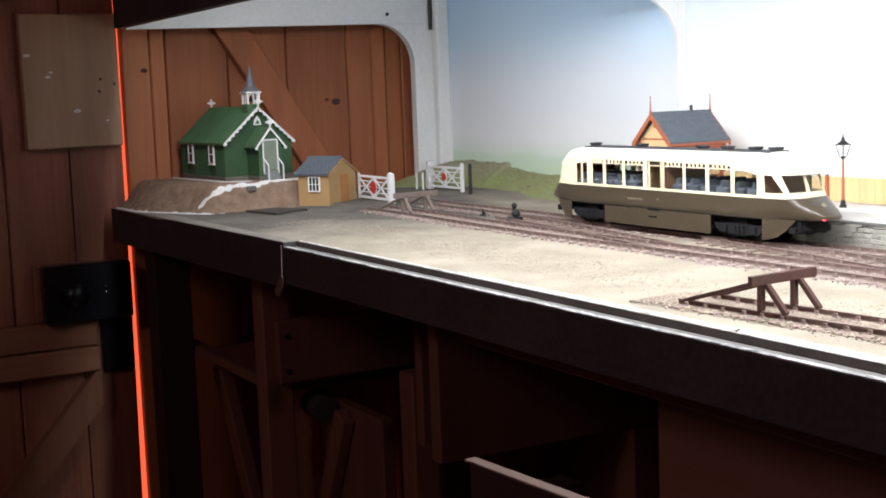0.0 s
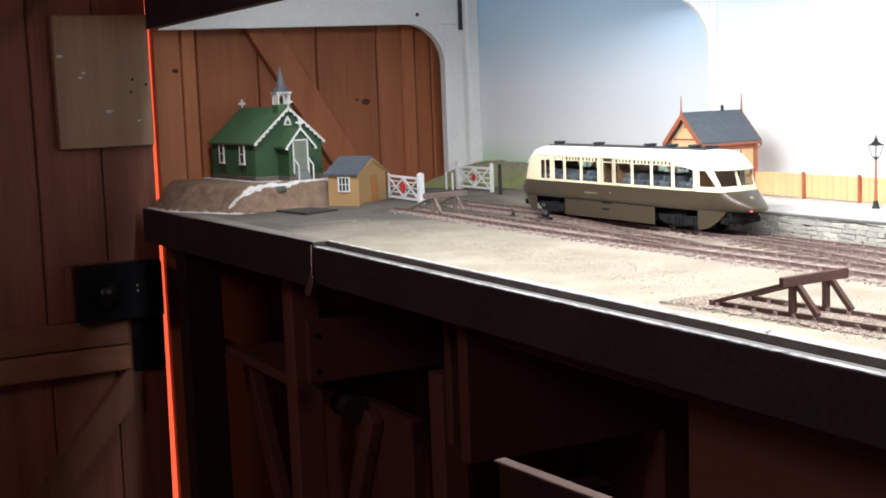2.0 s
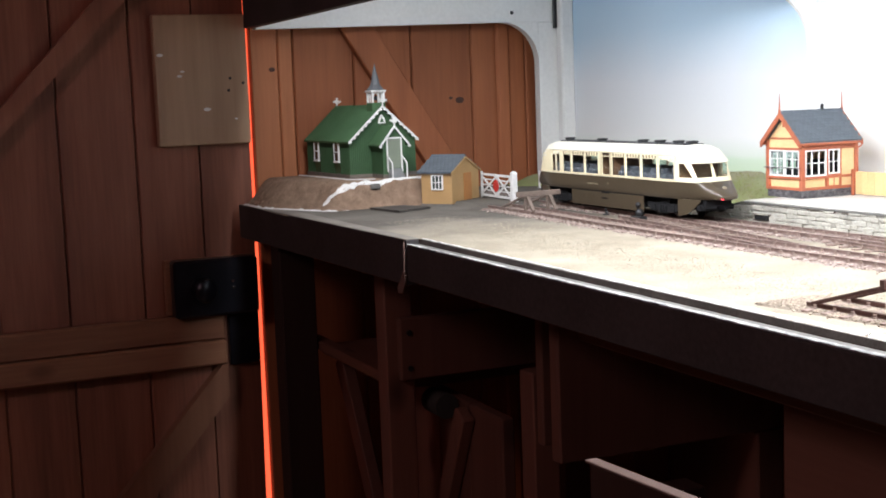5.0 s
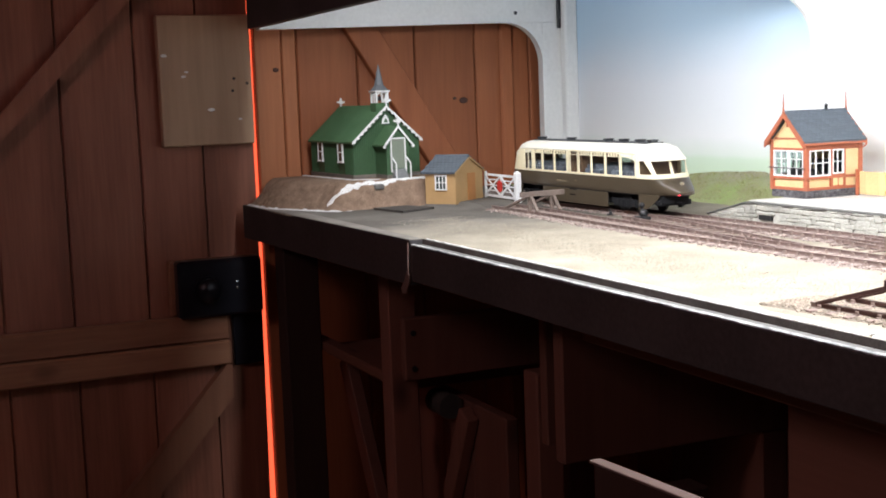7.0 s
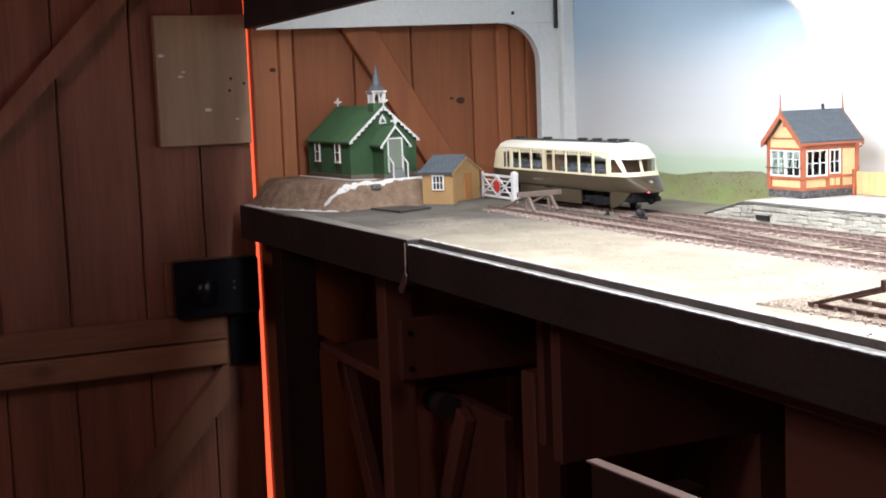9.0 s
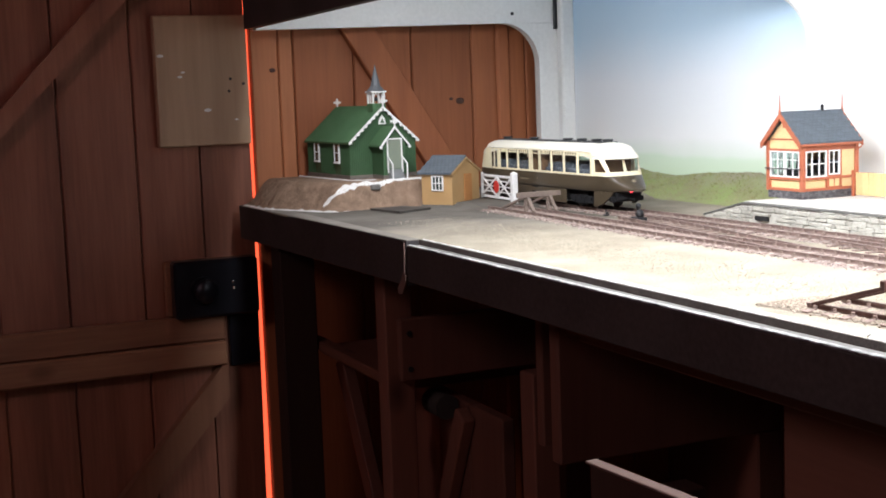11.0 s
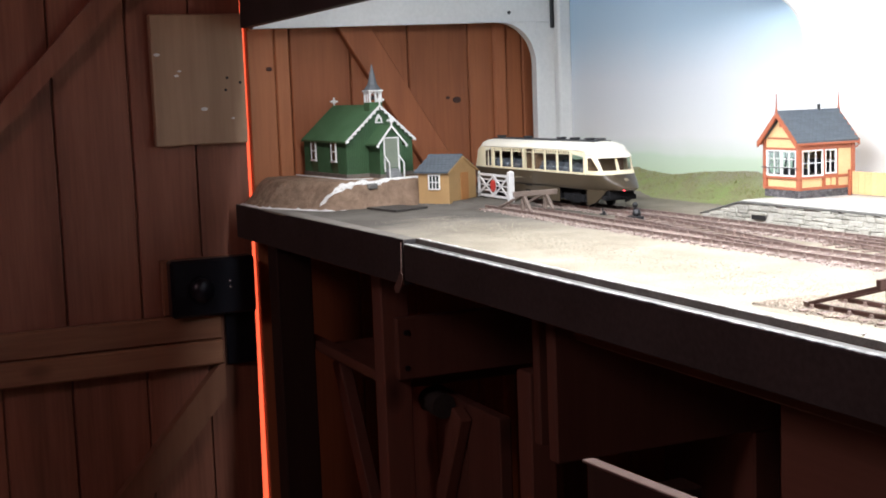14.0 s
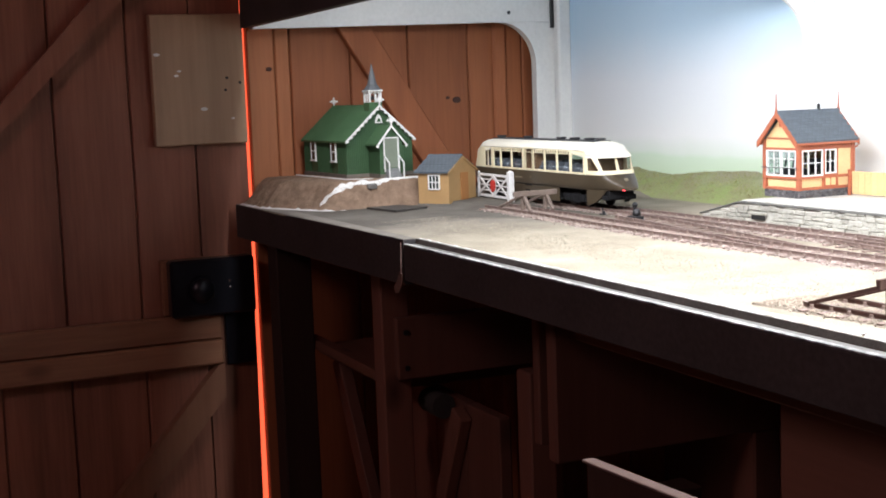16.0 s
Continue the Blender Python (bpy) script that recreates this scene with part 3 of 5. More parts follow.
PAVE = material("pale_platform_surface", (0.62, 0.60, 0.56), 0.9, 0, 0.12, 25, 600, 0.3, 0.2)
platform = thing("platform", pose(0, 0, 0), "pale station platform with a rough stone face", "platform")
PX0, PX1, PX2, PY = -1.322, -1.244, 0.55, 0.932
bm = bmesh.new()
prism(bm, [(PX0, 1.0455), (PX2, 1.0455), (PX2, 1.0715), (PX1, 1.0715), (PX0, 1.053)], PY + 0.001, 1.1175)
part("core", bm, MORTAR, platform)
bm = bmesh.new()
prism(bm, [(PX0, 1.0532), (PX1, 1.0717), (PX2, 1.0717), (PX2, 1.0742), (PX1, 1.0742), (PX0, 1.0555)], PY + 0.006, 1.1175)
part("surface", bm, PAVE, platform)
bm = bmesh.new()
prism(bm, [(PX0, 1.0530), (PX1, 1.0716), (PX2, 1.0716), (PX2, 1.0732), (PX1, 1.0732), (PX0, 1.0545)], PY - 0.002, PY + 0.0059)
part("coping", bm, COPE, platform, "dark coping edge")
part("drain_hole", B((-1.2195, -1.196, PY - 0.0022, PY + 0.0005, 1.0535, 1.0590), bevel=0.0004), BLACK_M, platform, "dark drain opening")
part("drain_lintel", B((-1.2225, -1.193, PY - 0.0032, PY + 0.0005, 1.0592, 1.0620), bevel=0.0004), STONE, platform)
rnd = random.Random(21)
zc = 1.0495
while zc < 1.0705:   # uneven courses of long rubble stones
    hc = rnd.uniform(0.0044, 0.0062)
    x = PX0 + 0.004
    while x < -0.62:
        w = rnd.uniform(0.007, 0.021)
        top = 1.0527 + 0.0186 * max(0.0, min(1, (x - PX0) / (PX1 - PX0)))
        z0, z1 = zc + rnd.uniform(-0.0006, 0.0006), min(zc + hc - 0.0003 + rnd.uniform(-0.0006, 0.0006), top)
        if z1 - z0 > 0.0015 and not (x + w > -1.223 and x < -1.1925 and z0 < 1.0615):
            bm = bmesh.new()
            box(bm, x, x + w - 0.0004, PY - 0.0008 - rnd.uniform(0, 0.0012), PY + 0.002, z0, z1, 0.0007)
            for v in bm.verts:
                v.co += Vector((rnd.uniform(-0.0008, 0.0008), rnd.uniform(-0.0004, 0.0004), rnd.uniform(-0.0006, 0.0006)))
            part("stone", bm, STONE, platform)
        x += w
    zc += hc

# ---- bank with the church ----
def smooth(t):
    t = max(0.0, min(1.0, t))
    return t * t * (3 - 2 * t)


def bank_height(x, y):
    front = 0.5275 + max(0.0, x + 1.89) * 0.5
    n = 0.0012 * noise.noise((x * 45, y * 45, 2.0)) + 0.0008 * noise.noise((x * 140, y * 140, 7.0))
    a = smooth((y - front + n * 2) / 0.050)
    b = smooth((-1.752 + n * 2 - x) / 0.030)
    c = smooth((0.86 - y) / 0.05)
    k = a * b * c
    return GROUND - 0.001 + 0.0415 * k + n * 0.95 * (4 * k * (1 - k) + 0.15)


def bank_sheet():
    nx, ny = 110, 110
    xs, ys = np.linspace(-1.992, -1.750, nx), np.linspace(0.5268, 0.862, ny)
    bm = bmesh.new()
    g = [[bm.verts.new((x, y, bank_height(x, y))) for y in ys] for x in xs]
    for i in range(nx - 1):
        for j in range(ny - 1):
            bm.faces.new((g[i][j], g[i + 1][j], g[i + 1][j + 1], g[i][j + 1]))
    return bm


BANK = material("dry_brown_grass", (0.32, 0.225, 0.16), 0.95, 0, 0.3, 60, 900, 0.9, 0.1, second=(0.18, 0.12, 0.085), depth=0.002)
bank = solo("grass_bank", bank_sheet(), BANK, "steep bank of dry brown grass under the church", "bank", smooth=True)
rnd = random.Random(14)
verts, faces = [], []
for _ in range(5200):
    x, y = rnd.uniform(-1.985, -1.756), rnd.uniform(0.532, 0.74)
    z = bank_height(x, y)
    if not GROUND + 0.003 < z < GROUND + 0.0385:
        continue
    h, w, a = rnd.uniform(0.0010, 0.0024), rnd.uniform(0.0005, 0.0010), rnd.uniform(0, 6.28)
    k = len(verts)
    dx, dy = w * math.cos(a), w * math.sin(a)
    lx, ly = rnd.uniform(-0.001, 0.002), rnd.uniform(-0.002, 0.001)
    verts += [(x - dx, y - dy, z - 0.0004), (x + dx, y + dy, z - 0.0004), (x - dy * 0.6, y + dx * 0.6, z - 0.0004), (x + lx, y + ly, z + h)]
    faces += [(k, k + 1, k + 3), (k + 1, k + 2, k + 3), (k + 2, k, k + 3)]
me = bpy.data.meshes.new("dry_grass_tufts")
me.from_pydata(verts, [], faces)
me.materials.append(material("dry_grass_tufts", (0.33, 0.235, 0.165), 0.95, 0, 0.3, 30, 300, 0, 0.1, second=(0.21, 0.145, 0.10), island=0.3))
tagged(new("dry_grass_tufts", me), "short dry brown grass tufts on the bank", "grass", kind="stuff")
part("plaster_path", ribbon([(-1.7864, 0.5935), (-1.7780, 0.6112), (-1.7755, 0.6326), (-1.7755, 0.6552), (-1.776, 0.675), (-1.779, 0.70), (-1.780, 0.73), (-1.782, 0.77), (-1.785, 0.80)], 0.0054, bank_height, 1.0, 4.0, 0.0013, 0.0035), PLASTER, bank, "rough white plaster path")
part("plaster_foot", ribbon([(-1.990, 0.5305), (-1.89, 0.532), (-1.83, 0.560), (-1.778, 0.586), (-1.752, 0.605), (-1.7485, 0.66), (-1.7485, 0.715)], 0.0075, bank_height, 0.8, 6.0, 0.0013, 0.0035), PLASTER, bank, "ragged white plaster edge")
part("plaster_terrace", ribbon([(-2.0, 0.628), (-1.86, 0.640), (-1.812, 0.645), (-1.785, 0.68)], 0.008, bank_height, 0.6, 8.0, 0.001, 0.0035), PLASTER, bank, "white plaster strip")
solo("bank_stone", B((-1.774, -1.766, 0.662, 0.677, 1.077, 1.085), bevel=0.0015), CORK, "small grey block set in the plaster path", "stone")
bm = bmesh.new()
prism(bm, [(-1.7422, 0.6495), (-1.745, 0.703), (-1.685, 0.7202), (-1.6619, 0.6625)], GROUND + 0.0004, GROUND + 0.0032, "z")
solo("weighbridge_plate", bm, material("dark_iron_plate", (0.075, 0.068, 0.062), 0.6, 0.3, 0.3, 60, 500, 0.2, 0.4), "flat dark iron weighbridge plate in the road", "plate")

# ---- green corrugated church ----
GREEN = material("green_painted_iron", (0.048, 0.105, 0.048), 0.55, 0, 0.18, 40, 500, 0.1, 0.35)
GREENR = material("green_painted_roof", (0.072, 0.150, 0.070), 0.6, 0, 0.2, 30, 500, 0.1, 0.3)
SPIRE = material("grey_lead_spire", (0.13, 0.14, 0.15), 0.6, 0.2, 0.2, 60, 500, 0.1, 0.4)
BRICKB = material("grey_brown_brick_base", (0.17, 0.15, 0.13), 0.9, 0, 0.3, 90, 700, 0.4, 0.2)
DOORG = material("grey_green_door_paint", (0.20, 0.235, 0.18), 0.6, 0, 0.12, 40, 500, 0.1, 0.3)
TRIMW = material("white_model_trim", (0.78, 0.78, 0.76), 0.6, 0, 0.08, 60, 500, 0.1, 0.3)
PANE = glass("model_window_pane", (0.75, 0.82, 0.82))
DARKIN = material("dark_interior", (0.03, 0.03, 0.03), 0.9)
church = thing("church", pose(-1.84, 0.7105, 1.0895, 0, 0, 3.0), "green corrugated-iron mission church with white trim", "church")
HW, CL, EAVE, APEX = 0.0550, -0.176, 0.0570, 0.1070
bm = bmesh.new()
prism(bm, [(-HW, 0.006), (HW, 0.006), (HW, EAVE), (0, APEX - 0.002), (-HW, EAVE)], CL, 0.0, "x")
part("nave", bm, GREEN, church)
bm = bmesh.new()
for i in range(58):  # corrugations of the side wall
    x = CL + 0.002 + i * 0.003
    if any(a - 0.0115 < x < a + 0.0115 for a in (-0.047, -0.1310)):
        continue
    rod(bm, (x, -HW, 0.007), (x, -HW, EAVE - 0.001), 0.0007, n=5)
for i in range(36):
    y = -HW + 0.0015 + i * 0.0031
    top = EAVE + (APEX - EAVE) * (1 - abs(y) / HW) - 0.004
    rod(bm, (0.0, y, 0.007), (0.0, y, top), 0.0007, n=5)
tagged(part("corrugation", bm, GREEN, church), "green corrugated ribs", kind="stuff")
part("brick_base", B((CL - 0.001, 0.0015, -HW - 0.0015, HW + 0.0015, -0.006, 0.0065), bevel=0.0005), BRICKB, church)
for s in (-1, 1):
    bm = bmesh.new()
    ov = 0.0035
    dz = (APEX - EAVE) / HW
    a = (s * (HW + ov), EAVE - ov * dz)
    b = (0.0, APEX)
    nrm = 0.0022
    prism(bm, [a, b, (0.0, APEX + nrm * 1.3), (s * (HW + ov), EAVE - ov * dz + nrm * 1.3)], CL - 0.004, 0.006, "x")
    slope = part("roof_slope", bm, GREENR, church)
    bm = bmesh.new()
    for i in range(46):
        x = CL - 0.002 + i * 0.004
        rod(bm, (x, a[0], a[1] + nrm * 1.35), (x, 0, APEX + nrm * 1.35), 0.0006, n=5)
    part("roof_corrugation", bm, GREENR, slope)
    # scalloped bargeboard
    bm = bmesh.new()
    prism(bm, [(a[0], a[1] - 0.001), (0, APEX - 0.001), (0, APEX + 0.0028), (a[0], a[1] + 0.0028)], 0.0062, 0.0080, "x")
    for i in range(9):
        t = (i + 0.5) / 9
        rod(bm, (0.0062, a[0] * (1 - t), a[1] + (APEX - a[1]) * t - 0.0006), (0.0079, a[0] * (1 - t), a[1] + (APEX - a[1]) * t - 0.0006), 0.0024, n=10)
    part("bargeboard", bm, TRIMW, church, "scalloped white bargeboard")


def cross(bm, x, y, z, s):
    box(bm, x - 0.0008, x + 0.0008, y - 0.0011 * s, y + 0.0011 * s, z, z + 0.0165 * s, 0.0002)
    box(bm, x - 0.0008, x + 0.0008, y - 0.0062 * s, y + 0.0062 * s, z + 0.0082 * s, z + 0.0108 * s, 0.0002)
    for dy, dz in ((-0.006, 0.0095), (0.006, 0.0095), (0, 0.0155)):
        rod(bm, (x - 0.0008, y + dy * s, z + dz * s), (x + 0.0008, y + dy * s, z + dz * s), 0.0020 * s, n=8)
    box(bm, x - 0.0007, x + 0.0007, y - 0.0035 * s, y + 0.0035 * s, z + 0.006 * s, z + 0.013 * s, 0.0002)


for x, z, s in ((CL + 0.002, APEX + 0.0015, 0.85), (0.0075, APEX + 0.001, 0.95)):
    bm = bmesh.new()
    cross(bm, x, 0, z, s)
    part("gable_cross", bm, TRIMW, church, "white gable cross")
# bellcote and spire
bc = -0.017
part("bellcote_base", B((bc - 0.011, bc + 0.011, -0.011, 0.011, APEX - 0.012, APEX + 0.0065), bevel=0.0008), GREENR, church)
bm = bmesh.new()
for sx in (-1, 1):
    for sy in (-1, 1):
        box(bm, bc + sx * 0.0092 - 0.0014, bc + sx * 0.0092 + 0.0014, sy * 0.0092 - 0.0014, sy * 0.0092 + 0.0014, APEX + 0.0065, APEX + 0.0235, 0.0002)
        for ax in ((1, 0), (0, 1)):
            p = Vector((bc + sx * 0.0092, sy * 0.0092, APEX + 0.0165))
            q = p + Vector((-sx * 0.006 * ax[0], -sy * 0.006 * ax[1], 0.0065))
            bar(bm, p, q, 0.0013, 0.0013)
    box(bm, bc + sx * 0.0092 - 0.0008, bc + sx * 0.0092 + 0.0008, -0.0008, 0.0008, APEX + 0.0065, APEX + 0.0235)
    box(bm, bc - 0.0008, bc + 0.0008, sx * 0.0092 - 0.0008, sx * 0.0092 + 0.0008, APEX + 0.0065, APEX + 0.0235)
box(bm, bc - 0.0125, bc + 0.0125, -0.0125, 0.0125, APEX + 0.0225, APEX + 0.0252, 0.0005)
part("bell_frame", bm, TRIMW, church, "white arcaded bell frame")
bm = bmesh.new()
rod(bm, (bc, 0, APEX + 0.010), (bc, 0, APEX + 0.017), 0.0045, 0.0015, 10)
part("bell", bm, BLACK_M, church)
bm = bmesh.new()
z0 = APEX + 0.0252
rod(bm, (bc, 0, z0), (bc, 0, z0 + 0.008), 0.0150, 0.0080, 8)
rod(bm, (bc, 0, z0 + 0.008), (bc, 0, z0 + 0.0400), 0.0080, 0.0005, 8)
part("spire", bm, SPIRE, church, "grey octagonal spire")


def church_window(x, y, z):
    """A tall sash window in the side wall."""
    f = bmesh.new()
    w, h = 0.0100, 0.0300
    for dx in (-1, 1):
        box(f, x + dx * (w - 0.0012) - 0.0007, x + dx * (w - 0.0012) + 0.0007, y - 0.0022, y + 0.0004, z, z + h, 0.0002)
    for dz in (0.0008, h / 2, h - 0.0008):
        box(f, x - w + 0.0012, x + w - 0.0012, y - 0.0020, y + 0.0004, z + dz - 0.0007, z + dz + 0.0007, 0.0002)
    box(f, x - w - 0.0008, x + w + 0.0008, y - 0.0032, y + 0.0004, z - 0.0014, z + 0.0004, 0.0002)
    ob = part("window", f, TRIMW, church, "white sash window")
    part("pane", B((x - w + 0.001, x + w - 0.001, y - 0.0012, y - 0.0002, z, z + h)), DARKIN_GLASS, ob)


DARKIN_GLASS = material("dark_shiny_pane", (0.035, 0.05, 0.045), 0.08, 0, 0.2, 60, 400, 0.0, 0.6)
for x in (-0.047, -0.1310):
    church_window(x, -HW - 0.0005, 0.0250)
# tripartite gable light
bm = bmesh.new()
prism(bm, [(-0.0062, 0.0820), (0.0062, 0.0820), (0.0045, 0.0900), (0, 0.0960), (-0.0045, 0.0900)], 0.0004, 0.0026, "x")
gw = part("gable_window", bm, TRIMW, church, "white pointed gable light")
bm = bmesh.new()
prism(bm, [(-0.0036, 0.0838), (0.0036, 0.0838), (0, 0.0905)], 0.0027, 0.0030, "x")
part("pane", bm, GREEN, gw)
# porch
PW, PL, PE, PA = 0.0185, 0.042, 0.0540, 0.0765
bm = bmesh.new()
prism(bm, [(-PW, 0.004), (PW, 0.004), (PW, PE), (0, PA), (-PW, PE)], 0.001, PL, "x")
porch = part("porch", bm, GREEN, church)
part("porch_base", B((0.002, PL + 0.001, -PW - 0.001, PW + 0.001, -0.006, 0.0065), bevel=0.0004), BRICKB, porch)
for s in (-1, 1):
    bm = bmesh.new()
    a = (s * (PW + 0.005), PE - 0.0058)
    prism(bm, [a, (0, PA), (0, PA + 0.0028), (a[0], a[1] + 0.0028)], -0.004, PL + 0.004, "x")
    part("porch_roof", bm, GREENR, porch)
    bm = bmesh.new()
    prism(bm, [(a[0], a[1] - 0.001), (0, PA - 0.001), (0, PA + 0.0034), (a[0], a[1] + 0.0034)], PL + 0.0042, PL + 0.0056, "x")
    rod(bm, (PL + 0.0042, a[0], a[1]), (PL + 0.0056, a[0], a[1]), 0.0024)
    part("porch_bargeboard", bm, TRIMW, porch)
bm = bmesh.new()
cross(bm, PL + 0.005, 0, PA + 0.001, 0.92)
part("porch_cross", bm, TRIMW, porch)
part("door", B((PL + 0.0002, PL + 0.0010, -0.0105, 0.0105, 0.0155, 0.0590), bevel=0.0002), DOORG, porch, "grey-green panelled door")
part("door_frame", B((PL + 0.0003, PL + 0.0022, -0.0125, -0.0105, 0.0145, 0.0592), (PL + 0.0003, PL + 0.0022, 0.0105, 0.0125, 0.0145, 0.0592), (PL + 0.0003, PL + 0.0022, -0.0125, 0.0125, 0.0592, 0.0612)), TRIMW, porch, "white door frame")
GREYC = material("grey_step_paint", (0.24, 0.25, 0.25), 0.8, 0, 0.2, 60, 500, 0.2, 0.2)
for i in range(4):
    part("step", B((PL + 0.001, PL + 0.0045 + 0.0042 * (4 - i) - 0.0042, -0.0105, 0.0105, -0.004 + 0.0045 * i, 0.0005 + 0.0045 * i + (0.0 if i < 3 else 0.0005))), GREYC, porch)
for s in (-1, 1):
    bm = bmesh.new()
    y = s * 0.0118
    x1 = PL + 0.0185
    bar(bm, (x1, y, -0.004), (x1, y, 0.0235), 0.0017, 0.0017, up=(1, 0, 0))
    bar(bm, (PL + 0.0025, y, 0.010), (PL + 0.0025, y, 0.0335), 0.0016, 0.0016, up=(1, 0, 0))
    bar(bm, (PL + 0.0015, y, 0.0335), (x1 + 0.0008, y, 0.0228), 0.0017, 0.0017)
    part("handrail", bm, TRIMW, porch, "white stair handrail")

# ---- buff lamp hut ----
BUFF = material("buff_painted_boards", (0.43, 0.27, 0.122), 0.7, 0, 0.12, 40, 500, 0.15, 0.25)
ORANGE_D = material("orange_brown_door", (0.42, 0.19, 0.065), 0.65, 0, 0.12, 40, 500, 0.1, 0.3)
SLATE = material("grey_blue_slates", (0.115, 0.135, 0.155), 0.75, 0, 0.25, 60, 500, 0.25, 0.3, island=0.08)
hut = thing("hut", pose(-1.7098, 0.7660, GROUND, 0, 0, 35), "small buff timber hut with a slate roof", "hut")
# local: corner at the origin, gable front along +y, window side along -x
HLX, HWY, HE, HA = -0.052, 0.079, 0.0490, 0.0690
bm = bmesh.new()
prism(bm, [(0, 0), (HWY, 0), (HWY, HE), (HWY / 2, HA - 0.001), (0, HE)], HLX, 0, "x")
part("shell", bm, BUFF, hut)
part("plinth", B((HLX - 0.0012, 0.0012, -0.0012, HWY + 0.0012, -0.001, 0.0022), bevel=0.0003), CORK, hut)


def slates(parent, x0, x1, ya, za, yb, zb, rows, cols, name="slate"):
    """Rows of overlapping slates on a slope from eave (ya, za) to ridge (yb, zb)."""
    w = (x1 - x0) / cols
    d = Vector((0, yb - ya, zb - za))
    length = d.length
    d.normalize()
    n = Vector((0, -d.z, d.y)) if yb > ya else Vector((0, d.z, -d.y))
    if n.z < 0:
        n = -n
    hgt = length / rows
    bm = bmesh.new()
    m = Matrix((Vector((1, 0, 0)), d, n)).transposed().to_4x4()
    box(bm, -w / 2 + 0.0001, w / 2 - 0.0001, -0.0002, hgt * 1.12, 0.0, 0.0006, 0, m @ pose(0, 0, 0, -2.5, 0, 0))
    me = mesh_of(name, bm, SLATE)
    for r in range(rows):
        for c in range(cols + (r % 2)):
            x = x0 + (c + 0.5 - 0.5 * (r % 2)) * w
            if x - w / 2 < x0 - 0.0003 or x + w / 2 > x1 + 0.0003:
                continue
            o = new(name, me)
            o.parent = parent
            p = Vector((x, ya, za)) + d * (hgt * r) + n * 0.0006
            o.location = p


for s, ye in ((-1, -0.0045), (1, HWY + 0.0045)):
    bm = bmesh.new()
    ze = HE - 0.0045 * (HA - HE) / (HWY / 2)
    prism(bm, [(ye, ze), (HWY / 2, HA), (HWY / 2, HA + 0.0018), (ye, ze + 0.0018)], HLX - 0.005, 0.0014, "x")
    slope = part("roof_slope", bm, SLATE, hut, "grey-blue slate slope")
    slates(slope, HLX - 0.005, 0.0014, ye, ze + 0.0018, HWY / 2, HA + 0.0018, 7, 9)
part("ridge", B((HLX - 0.005, 0.0014, HWY / 2 - 0.0015, HWY / 2 + 0.0015, HA + 0.001, HA + 0.0040), bevel=0.0005), SLATE, hut)
bm = bmesh.new()
for ye in (-0.0045, HWY + 0.0045):
    ze = HE - 0.0045 * (HA - HE) / (HWY / 2)
    prism(bm, [(ye, ze - 0.002), (HWY / 2, HA - 0.002), (HWY / 2, HA + 0.0008), (ye, ze + 0.0008)], 0.0015, 0.0028, "x")
part("bargeboard", bm, BUFF, hut)
part("door", B((0.0002, 0.0016, 0.0335, 0.0550, 0.003, 0.0455), bevel=0.0003), ORANGE_D, hut, "orange-brown plank door")
f = bmesh.new()
x0, x1, z0, z1 = -0.0335, -0.0155, 0.0235, 0.0440
for x in (x0, x1):
    box(f, x - 0.0010, x + 0.0010, -0.0022, 0.0, z0, z1, 0.0002)
for z in (z0, z1):
    box(f, x0 - 0.001, x1 + 0.001, -0.0022, 0.0, z - 0.0010, z + 0.0010, 0.0002)
for k in (1, 2):
    box(f, x0 + (x1 - x0) * k / 3 - 0.0006, x0 + (x1 - x0) * k / 3 + 0.0006, -0.0018, 0.0, z0, z1)
box(f, x0, x1, -0.0018, 0.0, (z0 + z1) / 2 - 0.0006, (z0 + z1) / 2 + 0.0006)
hw = part("window", f, TRIMW, hut, "white six-pane window")
part("pane", B((x0, x1, -0.0009, -0.0001, z0, z1)), DARKIN_GLASS, hw)

# ---- level crossing gates ----
REDP = material("red_target_paint", (0.55, 0.035, 0.03), 0.5, 0, 0.1, 60, 500, 0.05, 0.4)
GATEW = material("white_gate_paint", (0.74, 0.74, 0.73), 0.65, 0, 0.1, 60, 500, 0.1, 0.3)


